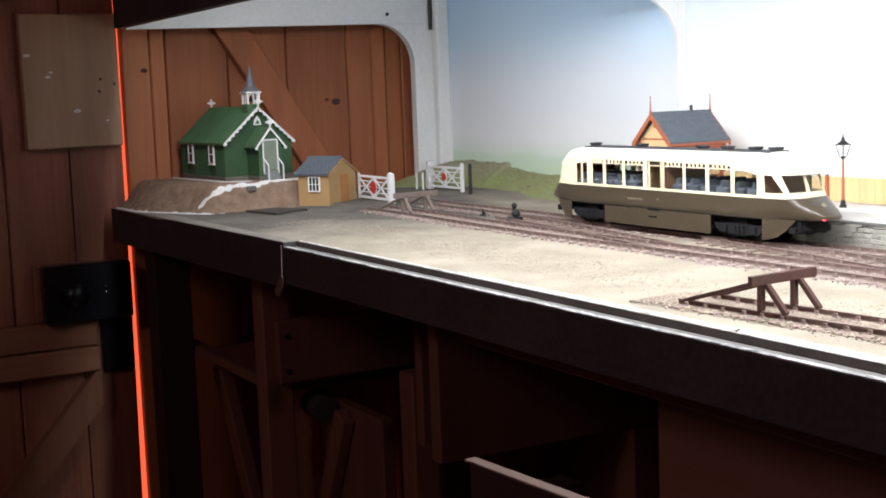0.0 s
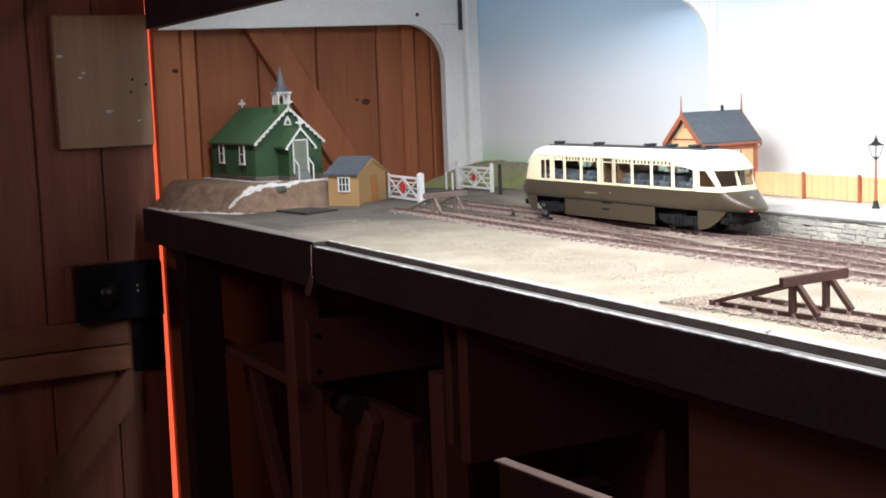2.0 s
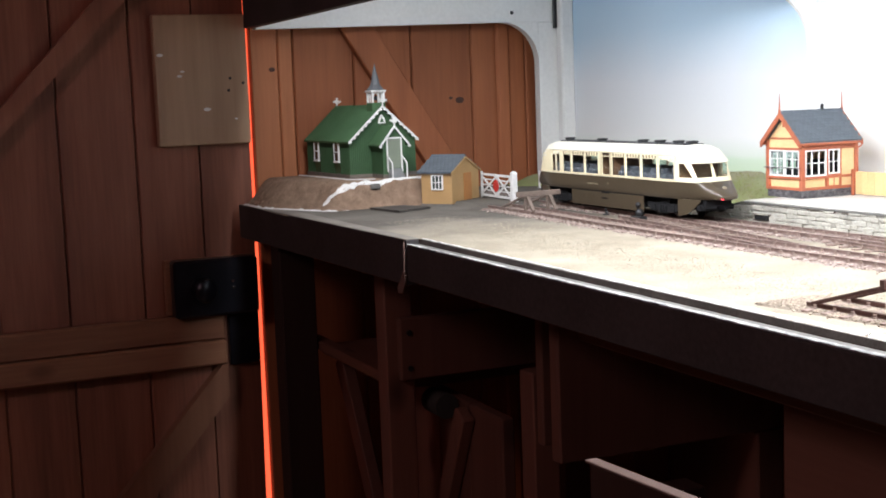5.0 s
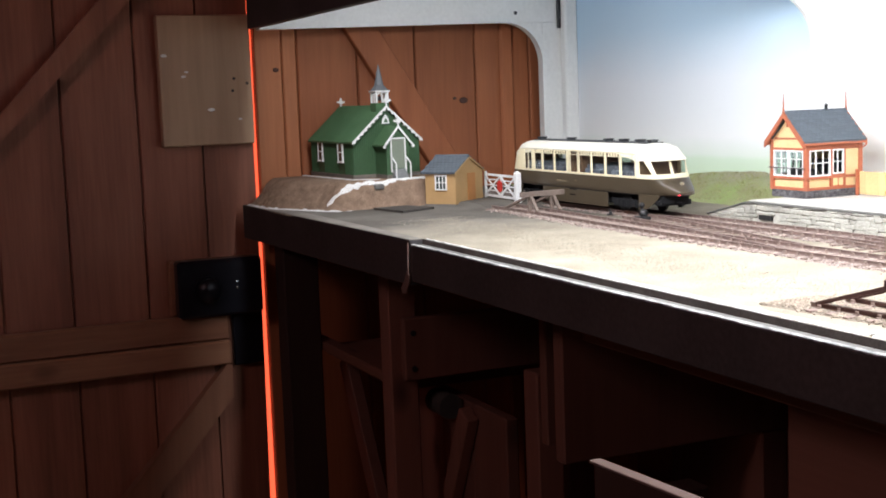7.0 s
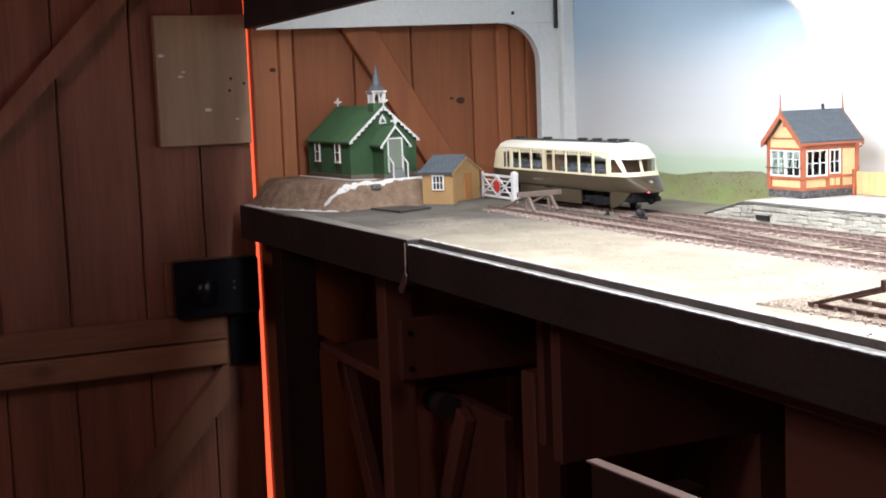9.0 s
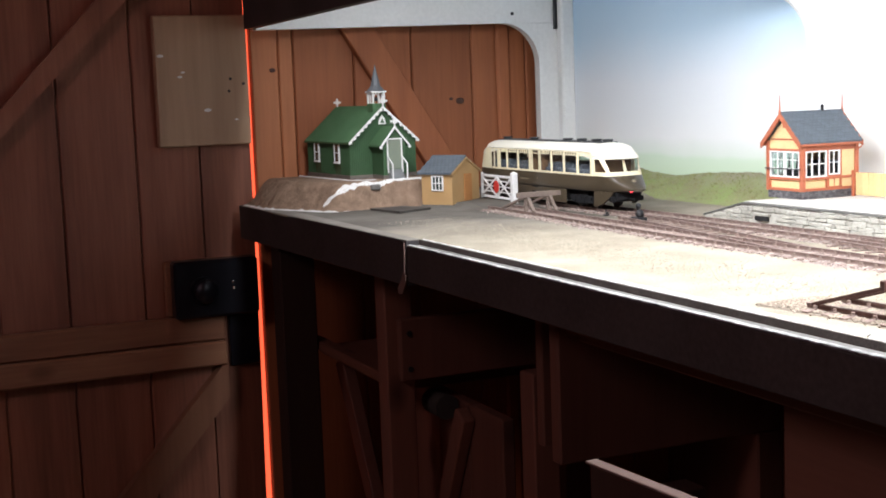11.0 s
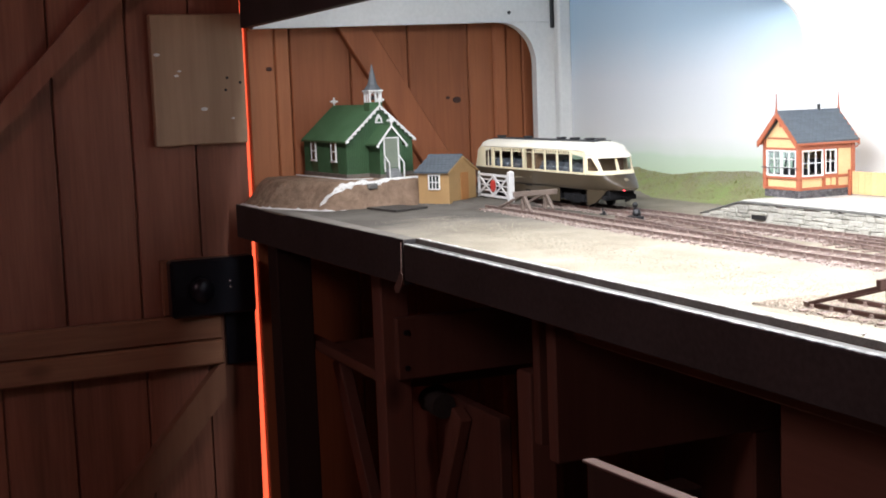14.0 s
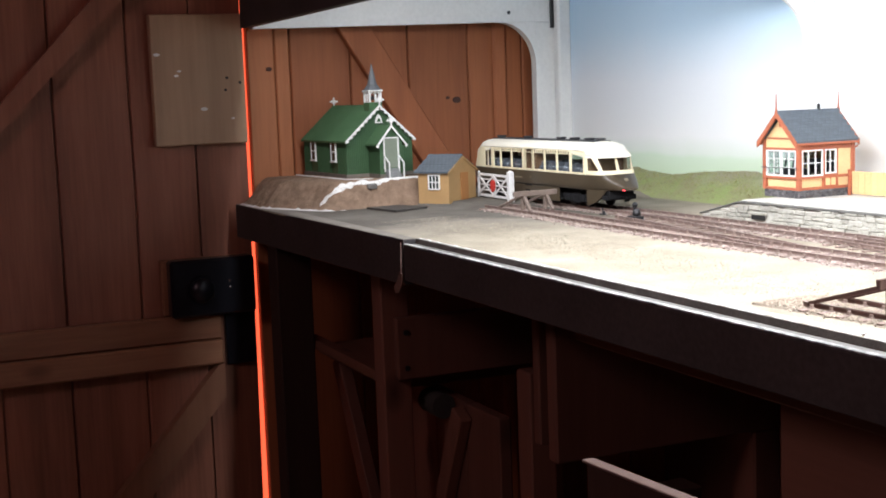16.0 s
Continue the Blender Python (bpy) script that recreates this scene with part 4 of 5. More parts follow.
def gate(m, length, label, width=0.0042, size=0.0088):
    """A barred gate along -x from its post at the origin."""
    t = thing("crossing_gate", m, label, "gate", "level crossing gates")
    bm = bmesh.new()
    box(bm, -width, width, -width, width, 0, 0.0440, 0.0006)
    bmesh.ops.create_cone(bm, cap_ends=True, segments=4, radius1=width * 1.4, radius2=0.0, depth=0.003, matrix=pose(0, 0, 0.0455, 0, 0, 45))
    part("post", bm, GATEW, t)
    for z, h in ((0.0065, 0.0034), (0.0375, 0.0034)):
        part("rail", B((-length, -0.004, -0.0014, 0.0014, z - h / 2, z + h / 2), bevel=0.0003), GATEW, t)
    for z in (0.0145, 0.0225, 0.0305):
        part("bar", B((-length, -0.004, -0.0006, 0.0006, z - 0.0008, z + 0.0008)), GATEW, t)
    part("end_stile", B((-length - 0.0036, -length, -0.0016, 0.0016, 0.003, 0.0420), bevel=0.0003), GATEW, t)
    half = length / 2
    for a, b in (((-0.006, 0.0075), (-half, 0.0370)), ((-0.006, 0.0370), (-half, 0.0075)), ((-half, 0.0075), (-length, 0.0370)), ((-half, 0.0370), (-length, 0.0075))):
        bm = bmesh.new()
        bar(bm, (a[0], -0.0016, a[1]), (b[0], -0.0016, b[1]), 0.0012, 0.0026)
        part("brace", bm, GATEW, t)
    part("middle_stile", B((-half - 0.0016, -half + 0.0016, -0.0018, 0.0018, 0.0065, 0.0375)), GATEW, t)
    bm = bmesh.new()
    rod(bm, (-half, -0.0036, 0.0225), (-half, -0.0024, 0.0225), size, n=20)
    part("target", bm, REDP, t, "round red warning target")
    return t


gate(pose(-1.646, 0.8345, GROUND + 0.0025, 0, 0, -2), 0.112, "white barred crossing gate with a red target")
gate(pose(-1.728, 1.000, GROUND + 0.0045, 0, 0, 1.5), 0.100, "white barred crossing gate beyond the track", 0.0026, 0.0055)
TARRED = material("dark_tarred_timber", (0.05, 0.048, 0.045), 0.8, 0, 0.3, 60, 500, 0.2, 0.2)
for x, y, h, w, mat, lab in ((-1.678, 0.985, 0.045, 0.0022, TARRED, "dark tarred gate post beside the crossing"), (-1.832, 1.000, 0.0455, 0.0048, GATEW, "white square gate post beside the crossing"), (-1.85, 0.985, 0.027, 0.0014, GATEW, "thin white fence post by the crossing"), (-1.825, 0.983, 0.027, 0.0014, GATEW, "thin white fence post by the crossing")):
    bm = bmesh.new()
    box(bm, x - w, x + w, y - w, y + w, GROUND + 0.003, GROUND + 0.005 + h, 0.0005)
    bmesh.ops.create_cone(bm, cap_ends=True, segments=4, radius1=w * 1.4, radius2=0.0, depth=0.002, matrix=pose(x, y, GROUND + 0.006 + h, 0, 0, 45))
    solo("gate_post", bm, mat, lab, "post", "gate posts")
for y in (0.858, 0.8805, 0.8915, 0.914):
    solo("crossing_timber", B((-1.86, -1.67, y - 0.0045, y + 0.0045, GROUND + 0.0015, GROUND + 0.0056), bevel=0.0004), STOPG, "grey-brown crossing timber beside the rail", "timber", "crossing timbers")

# ---- grass embankment against the backscene ----
def hill_top(x):
    if x < -1.77:
        return 1.093 - 0.02 * smooth((-1.93 - x) / 0.06)
    return 1.0865 - 0.009 * math.exp(-((x + 1.66) / 0.07) ** 2) + 0.003 * smooth((x + 1.55) / 0.1)


def hill_base(x):
    """Foot of the embankment; it spreads out towards the end wall."""
    return (1.048 if x < -1.7 else 1.035) - 0.10 * smooth((-1.83 - x) / 0.09)


def hill_sheet():
    nx, ny = 170, 26
    bm = bmesh.new()
    g = []
    for x in np.linspace(-1.975, -1.318, nx):
        base = hill_base(x)
        col = []
        for t in np.linspace(0, 1, ny):
            y = base + (1.1165 - base) * t
            z = GROUND - 0.001 + (hill_top(x) - GROUND) * smooth(t * 1.02) ** 0.8
            z += (0.0028 * noise.noise((x * 40, y * 40, 1.0)) + 0.0022 * noise.noise((x * 110, y * 110, 4.0))) * min(1, t * 4)
            col.append(bm.verts.new((x, y, z)))
        g.append(col)
    for a, b in zip(g, g[1:]):
        for i in range(ny - 1):
            bm.faces.new((a[i], b[i], b[i + 1], a[i + 1]))
    return bm


GRASS = material("green_flock_grass", (0.24, 0.32, 0.11), 0.95, 0, 0.3, 24, 600, 0.9, 0.1, second=(0.30, 0.265, 0.165), depth=0.003)
nt = GRASS.node_tree   # flock: fresh green at the foot, dry grey-brown along the crest
b = nt.nodes["Principled BSDF"]
tc = next(n for n in nt.nodes if n.type == "TEX_COORD")
sep = nt.nodes.new("ShaderNodeSeparateXYZ")
nt.links.new(tc.outputs["Object"], sep.inputs[0])
wob = nt.nodes.new("ShaderNodeTexNoise")
wob.inputs["Scale"].default_value, wob.inputs["Detail"].default_value = 28, 5
nt.links.new(tc.outputs["Object"], wob.inputs["Vector"])
ad = nt.nodes.new("ShaderNodeMath")
ad.operation, ad.inputs[1].default_value = "MULTIPLY_ADD", 0.03
nt.links.new(wob.outputs["Fac"], ad.inputs[0])
nt.links.new(sep.outputs["Z"], ad.inputs[2])
mr = nt.nodes.new("ShaderNodeMapRange")
mr.inputs["From Min"].default_value, mr.inputs["From Max"].default_value = 1.083, 1.104
mr.inputs["To Min"].default_value, mr.inputs["To Max"].default_value = 0.0, 0.85
nt.links.new(ad.outputs[0], mr.inputs["Value"])
mix = nt.nodes.new("ShaderNodeMix")
mix.data_type = "RGBA"
nt.links.new(mr.outputs[0], mix.inputs["Factor"])
nt.links.new(b.inputs["Base Color"].links[0].from_socket, mix.inputs[6])
mix.inputs[7].default_value = (0.36, 0.33, 0.25, 1)
nt.links.new(mix.outputs[2], b.inputs["Base Color"])
solo("grass_embankment", hill_sheet(), GRASS, "green and olive flock-grass embankment before the backscene", "embankment", smooth=True)
rnd = random.Random(8)
verts, faces = [], []
for _ in range(3200):
    x = rnd.uniform(-1.97, -1.32)
    t = rnd.uniform(0.08, 1.0) ** 0.8
    base = hill_base(x)
    y = base + (1.114 - base) * t
    z = GROUND - 0.001 + (hill_top(x) - GROUND) * smooth(t * 1.02) ** 0.8 - 0.0005
    h, w = rnd.uniform(0.0012, 0.0028), rnd.uniform(0.0006, 0.0012)
    a = rnd.uniform(0, 6.28)
    k = len(verts)
    dx, dy = w * math.cos(a), w * math.sin(a)
    lx, ly = rnd.uniform(-0.0015, 0.0015), rnd.uniform(-0.002, 0.001)
    verts += [(x - dx, y - dy, z), (x + dx, y + dy, z), (x - dy * 0.6, y + dx * 0.6, z), (x + lx, y + ly, z + h)]
    faces += [(k, k + 1, k + 3), (k + 1, k + 2, k + 3), (k + 2, k, k + 3)]
me = bpy.data.meshes.new("grass_tufts")
me.from_pydata(verts, [], faces)
me.materials.append(material("olive_grass_tufts", (0.26, 0.29, 0.11), 0.95, 0, 0.3, 30, 300, 0, 0.1, second=(0.27, 0.23, 0.13), island=0.2))
tagged(new("grass_tufts", me), "short olive grass tufts on the embankment", "grass", kind="stuff")

# ---- signal box on the platform ----
CREAM = material("cream_orange_panel_paint", (0.74, 0.52, 0.27), 0.65, 0, 0.1, 40, 500, 0.1, 0.3)
RUST = material("orange_brown_frame_paint", (0.40, 0.12, 0.062), 0.6, 0, 0.12, 40, 500, 0.1, 0.35)
FLINT = material("dark_flint_base", (0.12, 0.115, 0.12), 0.85, 0, 0.4, 200, 900, 0.6, 0.3, island=0.4)
sbox = thing("signal_box", pose(-1.2066, 0.9888, 1.0742), "cream and orange-brown timber signal box with slate roof", "signal box")
SW, SD, SE, SA = 0.0610, 0.0790, 0.0690, 0.0995   # width along -x, depth along y, eave, apex
part("core", B((-SW + 0.0012, -0.0012, 0.0012, SD - 0.0012, 0.009, 0.0245)), CREAM, sbox)
part("flint_base", B((-SW - 0.0012, 0.0012, -0.0012, SD + 0.0012, 0.0, 0.0092), bevel=0.0006), FLINT, sbox, "dark flint base")
rnd = random.Random(5)
for face in range(2):
    for r in range(3):
        u = 0.0
        length = SW if face == 0 else SD
        while u < length - 0.002:
            w = rnd.uniform(0.0035, 0.0065)
            w = min(w, length - u)
            z0 = 0.0004 + r * 0.0029
            if face == 0:
                b = (-u - w + 0.0003, -u - 0.0003, -0.0022 - rnd.uniform(0, 0.0006), -0.0008, z0, z0 + 0.0026)
            else:
                b = (0.0008, 0.0022 + rnd.uniform(0, 0.0006), u + 0.0003, u + w - 0.0003, z0, z0 + 0.0026)
            part("flint", B(b, bevel=0.0004), FLINT, sbox)
            u += w
# posts and beams
for x in (-SW, 0.0):
    for y in (0.0, SD):
        part("corner_post", B((x - 0.0026, x + 0.0026, y - 0.0026, y + 0.0026, 0.009, SE), bevel=0.0003), RUST, sbox)
for z0, z1 in ((0.0092, 0.0122), (0.0222, 0.0252), (0.0562, 0.0590)):
    part("beam", B((-SW + 0.0026, -0.0026, -0.0022, 0.0010, z0, z1), bevel=0.0002), RUST, sbox)
    part("beam", B((-0.0010, 0.0022, 0.0026, SD - 0.0026, z0, z1), bevel=0.0002), RUST, sbox)
part("rear_wall", B((-SW + 0.0026, -0.0026, SD - 0.0016, SD, 0.0245, SE)), CREAM, sbox)
part("side_wall", B((-SW, -SW + 0.0014, 0.0026, SD - 0.0026, 0.0245, 0.0262), (-SW, -SW + 0.0014, 0.045, SD - 0.0026, 0.0262, SE), (-SW, -SW + 0.0014, 0.0026, 0.045, 0.0545, SE)), CREAM, sbox)
part("wall_panel", B((-0.0014, 0.0006, 0.0566, SD - 0.0026, 0.0124, 0.0588), bevel=0.0002), CREAM, sbox)
bm = bmesh.new()
prism(bm, [(-SW + 0.002, SE + 0.0002), (-0.002, SE + 0.0002), (-SW / 2, SA - 0.004)], -0.0008, 0.0008, "y")
part("gable_panel", bm, CREAM, sbox)
bm = bmesh.new()
prism(bm, [(-SW + 0.002, SE + 0.0002), (-0.002, SE + 0.0002), (-SW / 2, SA - 0.004)], SD - 0.0008, SD + 0.0008, "y")
part("gable_panel", bm, CREAM, sbox)
part("gable_beam", B((-SW + 0.006, -0.006, -0.0018, 0.0, 0.0690, 0.0710)), RUST, sbox)
part("gable_vent", B((-SW / 2 - 0.0030, -SW / 2 + 0.0030, -0.0020, 0.0, 0.0835, 0.0885), bevel=0.0004), RUST, sbox)


def sash(x0, x1, z0, z1, cols, rows, axis, at, parent):
    """White framed glazing; axis x lies along x at y = at, axis y along y at x = at."""
    f = bmesh.new()

    def put(u0, u1, w0, w1, d):
        if axis == "x":
            box(f, u0, u1, at - d, at + 0.0006, w0, w1)
        else:
            box(f, at - 0.0006, at + d, u0, u1, w0, w1)
    t = 0.0016
    put(x0, x0 + t, z0, z1, 0.0018)
    put(x1 - t, x1, z0, z1, 0.0018)
    put(x0 + t, x1 - t, z0, z0 + t, 0.0018)
    put(x0 + t, x1 - t, z1 - t, z1, 0.0018)
    for k in range(1, cols):
        u = x0 + (x1 - x0) * k / cols
        put(u - 0.0005, u + 0.0005, z0 + t, z1 - t, 0.0012)
    for k in range(1, rows):
        w = z0 + (z1 - z0) * k / rows
        put(x0 + t, x1 - t, w - 0.0005, w + 0.0005, 0.0010)
    ob = part("window", f, TRIMW, parent, "white multi-pane sash window")
    g = B((x0 + t, x1 - t, at - 0.0003, at + 0.0001, z0 + t, z1 - t)) if axis == "x" else B((at - 0.0001, at + 0.0003, x0 + t, x1 - t, z0 + t, z1 - t))
    p = part("pane", g, PANE, ob)
    p.visible_shadow = False
    return ob


part("frieze", B((-SW + 0.0026, -0.0026, -0.0010, 0.0008, 0.0590, SE)), CREAM, sbox)
part("frieze", B((-0.0008, 0.0010, 0.0026, SD - 0.0026, 0.0590, SE)), RUST, sbox)
sash(-SW + 0.0032, -SW / 2 - 0.0001, 0.0252, 0.0562, 2, 3, "x", 0.0, sbox)
sash(-SW / 2 + 0.0001, -0.0032, 0.0252, 0.0562, 2, 3, "x", 0.0, sbox)
sash(0.0034, 0.0445, 0.0264, 0.0543, 3, 2, "y", -SW, sbox)
sash(0.0034, 0.0345, 0.0252, 0.0562, 3, 2, "y", 0.0, sbox)
bm = bmesh.new()
rod(bm, (-SW - 0.002, -0.0048, 0.0355), (0.002, -0.0048, 0.0355), 0.0006, n=6)
part("guard_rail", bm, BLACK_M, sbox, "thin dark rail before the window")
part("door_post", B((-0.0012, 0.0020, 0.0347, 0.0370, 0.0122, 0.0562)), RUST, sbox)
part("door_post", B((-0.0012, 0.0020, 0.0545, 0.0565, 0.0122, 0.0562)), RUST, sbox)
dr = part("door", B((-0.0006, 0.0010, 0.0371, 0.0544, 0.0095, 0.0268), bevel=0.0002), RUST, sbox, "orange-brown half-glazed door")
part("door_panel", B((0.0008, 0.0014, 0.0385, 0.0450, 0.0135, 0.0225), (0.0008, 0.0014, 0.0468, 0.0530, 0.0135, 0.0225)), CREAM, dr)
sash(0.0372, 0.0543, 0.0270, 0.0560, 2, 2, "y", 0.0, sbox)
part("floor", B((-SW + 0.002, -0.002, 0.002, SD - 0.002, 0.0246, 0.0256)), STOPG, sbox)
bm = bmesh.new()
for k in range(6):
    bar(bm, (-0.050 + k * 0.007, 0.020, 0.0256), (-0.050 + k * 0.007, 0.022, 0.046), 0.0012, 0.0012, up=(1, 0, 0))
box(bm, -0.053, -0.012, 0.014, 0.028, 0.0256, 0.0330)
box(bm, -0.055, -0.020, 0.060, 0.074, 0.0256, 0.0420)
part("lever_frame", bm, BLACK_M, sbox)
for s in (-1, 1):
    ov = 0.0055
    xe = -SW / 2 + s * (SW / 2 + ov)
    ze = SE + 0.001 - ov * (SA - SE) / (SW / 2)
    bm = bmesh.new()
    prism(bm, [(xe, ze), (-SW / 2, SA), (-SW / 2, SA + 0.0016), (xe, ze + 0.0016)], -0.0075, SD + 0.0055, "y")
    slope = part("roof_slope", bm, SLATE, sbox, "dark grey-blue slate slope")
    # slates, laid out along y
    rows_, cols_ = 11, 15
    d = Vector((-SW / 2 - xe, 0, SA - ze))
    length = d.length
    d.normalize()
    n = Vector((-d.z * (1 if d.x > 0 else -1), 0, abs(d.x)))
    w = (SD + 0.013) / cols_
    bm = bmesh.new()
    mm = Matrix((Vector((0, 1, 0)), d, n)).transposed().to_4x4()
    box(bm, -w / 2 + 0.0001, w / 2 - 0.0001, -0.0002, length / rows_ * 1.1, 0, 0.0005, 0, mm @ pose(0, 0, 0, -2.5, 0, 0))
    me = mesh_of("slate", bm, SLATE)
    for r in range(rows_):
        for c in range(cols_ - (r % 2)):
            o = new("slate", me)
            o.parent = slope
            o.location = Vector((xe, -0.0075 + (c + 0.5 + 0.5 * (r % 2)) * w, ze + 0.0016)) + d * (length / rows_ * r) + n * 0.0005
    for yy in (-0.0078, SD + 0.0058):
        bm = bmesh.new()
        prism(bm, [(xe, ze - 0.0052), (-SW / 2, SA - 0.0048), (-SW / 2, SA + 0.0018), (xe, ze + 0.0016)], yy - 0.0012, yy + 0.0012, "y")
        part("bargeboard", bm, RUST, sbox, "orange-brown bargeboard")
    part("gutter", B((xe - 0.0014, xe + 0.0014, -0.0075, SD + 0.0055, ze - 0.0026, ze + 0.0002), bevel=0.0004), RUST, sbox)
part("ridge", B((-SW / 2 - 0.0014, -SW / 2 + 0.0014, -0.0085, SD + 0.0065, SA + 0.0006, SA + 0.0034), bevel=0.0004), SLATE, sbox)
for yy in (-0.0080, SD + 0.0060):
    bm = bmesh.new()
    rod(bm, (-SW / 2, yy, SA - 0.002), (-SW / 2, yy, SA + 0.0230), 0.0013, 0.0004, 8)
    rod(bm, (-SW / 2, yy, SA + 0.001), (-SW / 2, yy, SA + 0.006), 0.0020, 0.0010, 8)
    part("finial", bm, RUST, sbox, "thin red roof finial")
bm = bmesh.new()
rod(bm, (-SW / 2, 0.055, SA + 0.002), (-SW / 2, 0.055, SA + 0.0075), 0.0020, 0.0018, 10)
rod(bm, (-SW / 2, 0.055, SA + 0.0075), (-SW / 2, 0.055, SA + 0.0100), 0.0027, 0.0005, 10)
part("stove_pipe", bm, BLACK_M, sbox)
bm = bmesh.new()
rod(bm, (0.006, SD + 0.004, SE - 0.010), (0.0020, SD - 0.002, SE - 0.015), 0.0009)
rod(bm, (0.0020, SD - 0.002, SE - 0.015), (0.0020, SD - 0.002, 0.010), 0.0009)
part("drainpipe", bm, RUST, sbox)

# ---- fence and lamp on the platform ----
FENCE = material("orange_buff_fence_paint", (0.74, 0.50, 0.25), 0.7, 0, 0.1, 40, 500, 0.1, 0.25, island=0.05)
fence = thing("platform_fence", pose(0, 0, 1.0742), "orange-buff boarded platform fence with red posts", "fence")
fence_board = mesh_of("fence_board", B((-0.0051, 0.0051, -0.0007, 0.0007, 0.0015, 0.0285), bevel=0.0002), FENCE)
k = 0
x = -1.2
while x < -0.25:
    if k % 8 == 0:
        part("fence_post", B((x - 0.0016, x + 0.0016, 1.0568, 1.0600, 0, 0.0310), bevel=0.0003), RUST, fence, "red-brown fence post")
    o = new("fence_board", fence_board)
    o.parent = fence
    o.location = (x + 0.0068, 1.0612, 0)
    x += 0.0107
    k += 1
for z in (0.006, 0.024):
    part("fence_rail", B((-1.2, -0.25, 1.0621, 1.0635, z - 0.001, z + 0.001)), FENCE, fence)

LGLASS = glass("lamp_glass", (0.95, 0.97, 0.97))
plamp = thing("platform_lamp", pose(-0.973, 1.0243, 1.0742), "black lantern on a red cast platform lamp post", "lamp post")
plamp.scale = (0.86, 0.86, 0.96)
bm = bmesh.new()
rod(bm, (0, 0, 0), (0, 0, 0.0030), 0.0046, 0.0042, 12)
rod(bm, (0, 0, 0.0030), (0, 0, 0.0085), 0.0034, 0.0028, 12)
part("base", bm, BLACK_M, plamp, "black cast base")
bm = bmesh.new()
rod(bm, (0, 0, 0.0085), (0, 0, 0.0280), 0.0021, 0.0017, 12)
rod(bm, (0, 0, 0.0280), (0, 0, 0.0300), 0.0026, 0.0026, 12)
rod(bm, (0, 0, 0.0300), (0, 0, 0.0535), 0.0016, 0.0012, 12)
part("column", bm, RUST, plamp, "red cast column")
bm = bmesh.new()
rod(bm, (0, 0, 0.0530), (0, 0, 0.0560), 0.0014, 0.0040, 8)
for k in range(4):
    a = math.pi / 4 + k * math.pi / 2
    bar(bm, (0.0040 * math.cos(a), 0.0040 * math.sin(a), 0.0558), (0.0088 * math.cos(a), 0.0088 * math.sin(a), 0.0690), 0.0009, 0.0009)
    b = a + math.pi / 2
    bar(bm, (0.0088 * math.cos(a), 0.0088 * math.sin(a), 0.0690), (0.0088 * math.cos(b), 0.0088 * math.sin(b), 0.0690), 0.0012, 0.0012)
part("lantern_frame", bm, BLACK_M, plamp)
bm = bmesh.new()
bmesh.ops.create_cone(bm, cap_ends=False, segments=4, radius1=0.0037, radius2=0.0084, depth=0.0128, matrix=pose(0, 0, 0.0624, 0, 0, 0))
part("lantern_glass", bm, LGLASS, plamp).visible_shadow = False
bm = bmesh.new()
bmesh.ops.create_cone(bm, cap_ends=True, segments=4, radius1=0.0105, radius2=0.0030, depth=0.0042, matrix=pose(0, 0, 0.0714, 0, 0, 0))
rod(bm, (0, 0, 0.0730), (0, 0, 0.0765), 0.0028, 0.0020, 8)
rod(bm, (0, 0, 0.0765), (0, 0, 0.0810), 0.0010, 0.0003, 8)
part("lantern_cap", bm, BLACK_M, plamp)

# ---- railcar ----
CCREAM = material("cream_railcar_paint", (0.78, 0.70, 0.48), 0.35, 0, 0.05, 30, 400, 0.03, 0.5)
CROOF = material("white_railcar_roof", (0.80, 0.77, 0.66), 0.45, 0, 0.05, 30, 400, 0.03, 0.45)
CBROWN = material("chocolate_railcar_paint", (0.056, 0.042, 0.026), 0.32, 0, 0.12, 30, 400, 0.03, 0.5)
CGREY = material("dark_grey_roof_duct", (0.045, 0.047, 0.05), 0.75, 0, 0.2, 60, 400, 0.1, 0.3)
UNDER = material("black_underframe", (0.011, 0.011, 0.012), 0.9, 0.0, 0.3, 60, 400, 0.1, 0.15)
SEAT = material("grey_seat", (0.075, 0.082, 0.097), 0.85, 0, 0.15, 40, 400, 0.1, 0.2)
INSIDE = material("pale_interior_lining", (0.42, 0.36, 0.26), 0.8, 0, 0.1, 40, 400, 0.0, 0.2)
CGLASS = glass("railcar_glass", (0.82, 0.86, 0.86))
CREST = material("worn_gold_transfer", (0.20, 0.165, 0.11), 0.5, 0, 0.3, 200, 900, 0.0, 0.4)

railcar = thing("railcar", pose(-1.073, 0.886, RAILTOP), "cream and chocolate streamlined diesel railcar on the main line", "railcar")


def outline(a, x1, b, n=14, p=2.0):
    """Closed plan outline of the body, as (x, y)."""
    q = []
    for i in range(n + 1):
        t = i / n
        ang = t * math.pi / 2
        q.append((x1 + (a - x1) * math.sin(ang) ** (2.0 / p), b * max(0.0, math.cos(ang)) ** (2.0 / p)))
    half = [(-x, y) for x, y in q[::-1]] + [(x, b) for x in (-0.106, -0.07, -0.035, 0.0, 0.035, 0.07, 0.106)] + q
    return half + [(x, -y) for x, y in half[::-1][1:-1]]


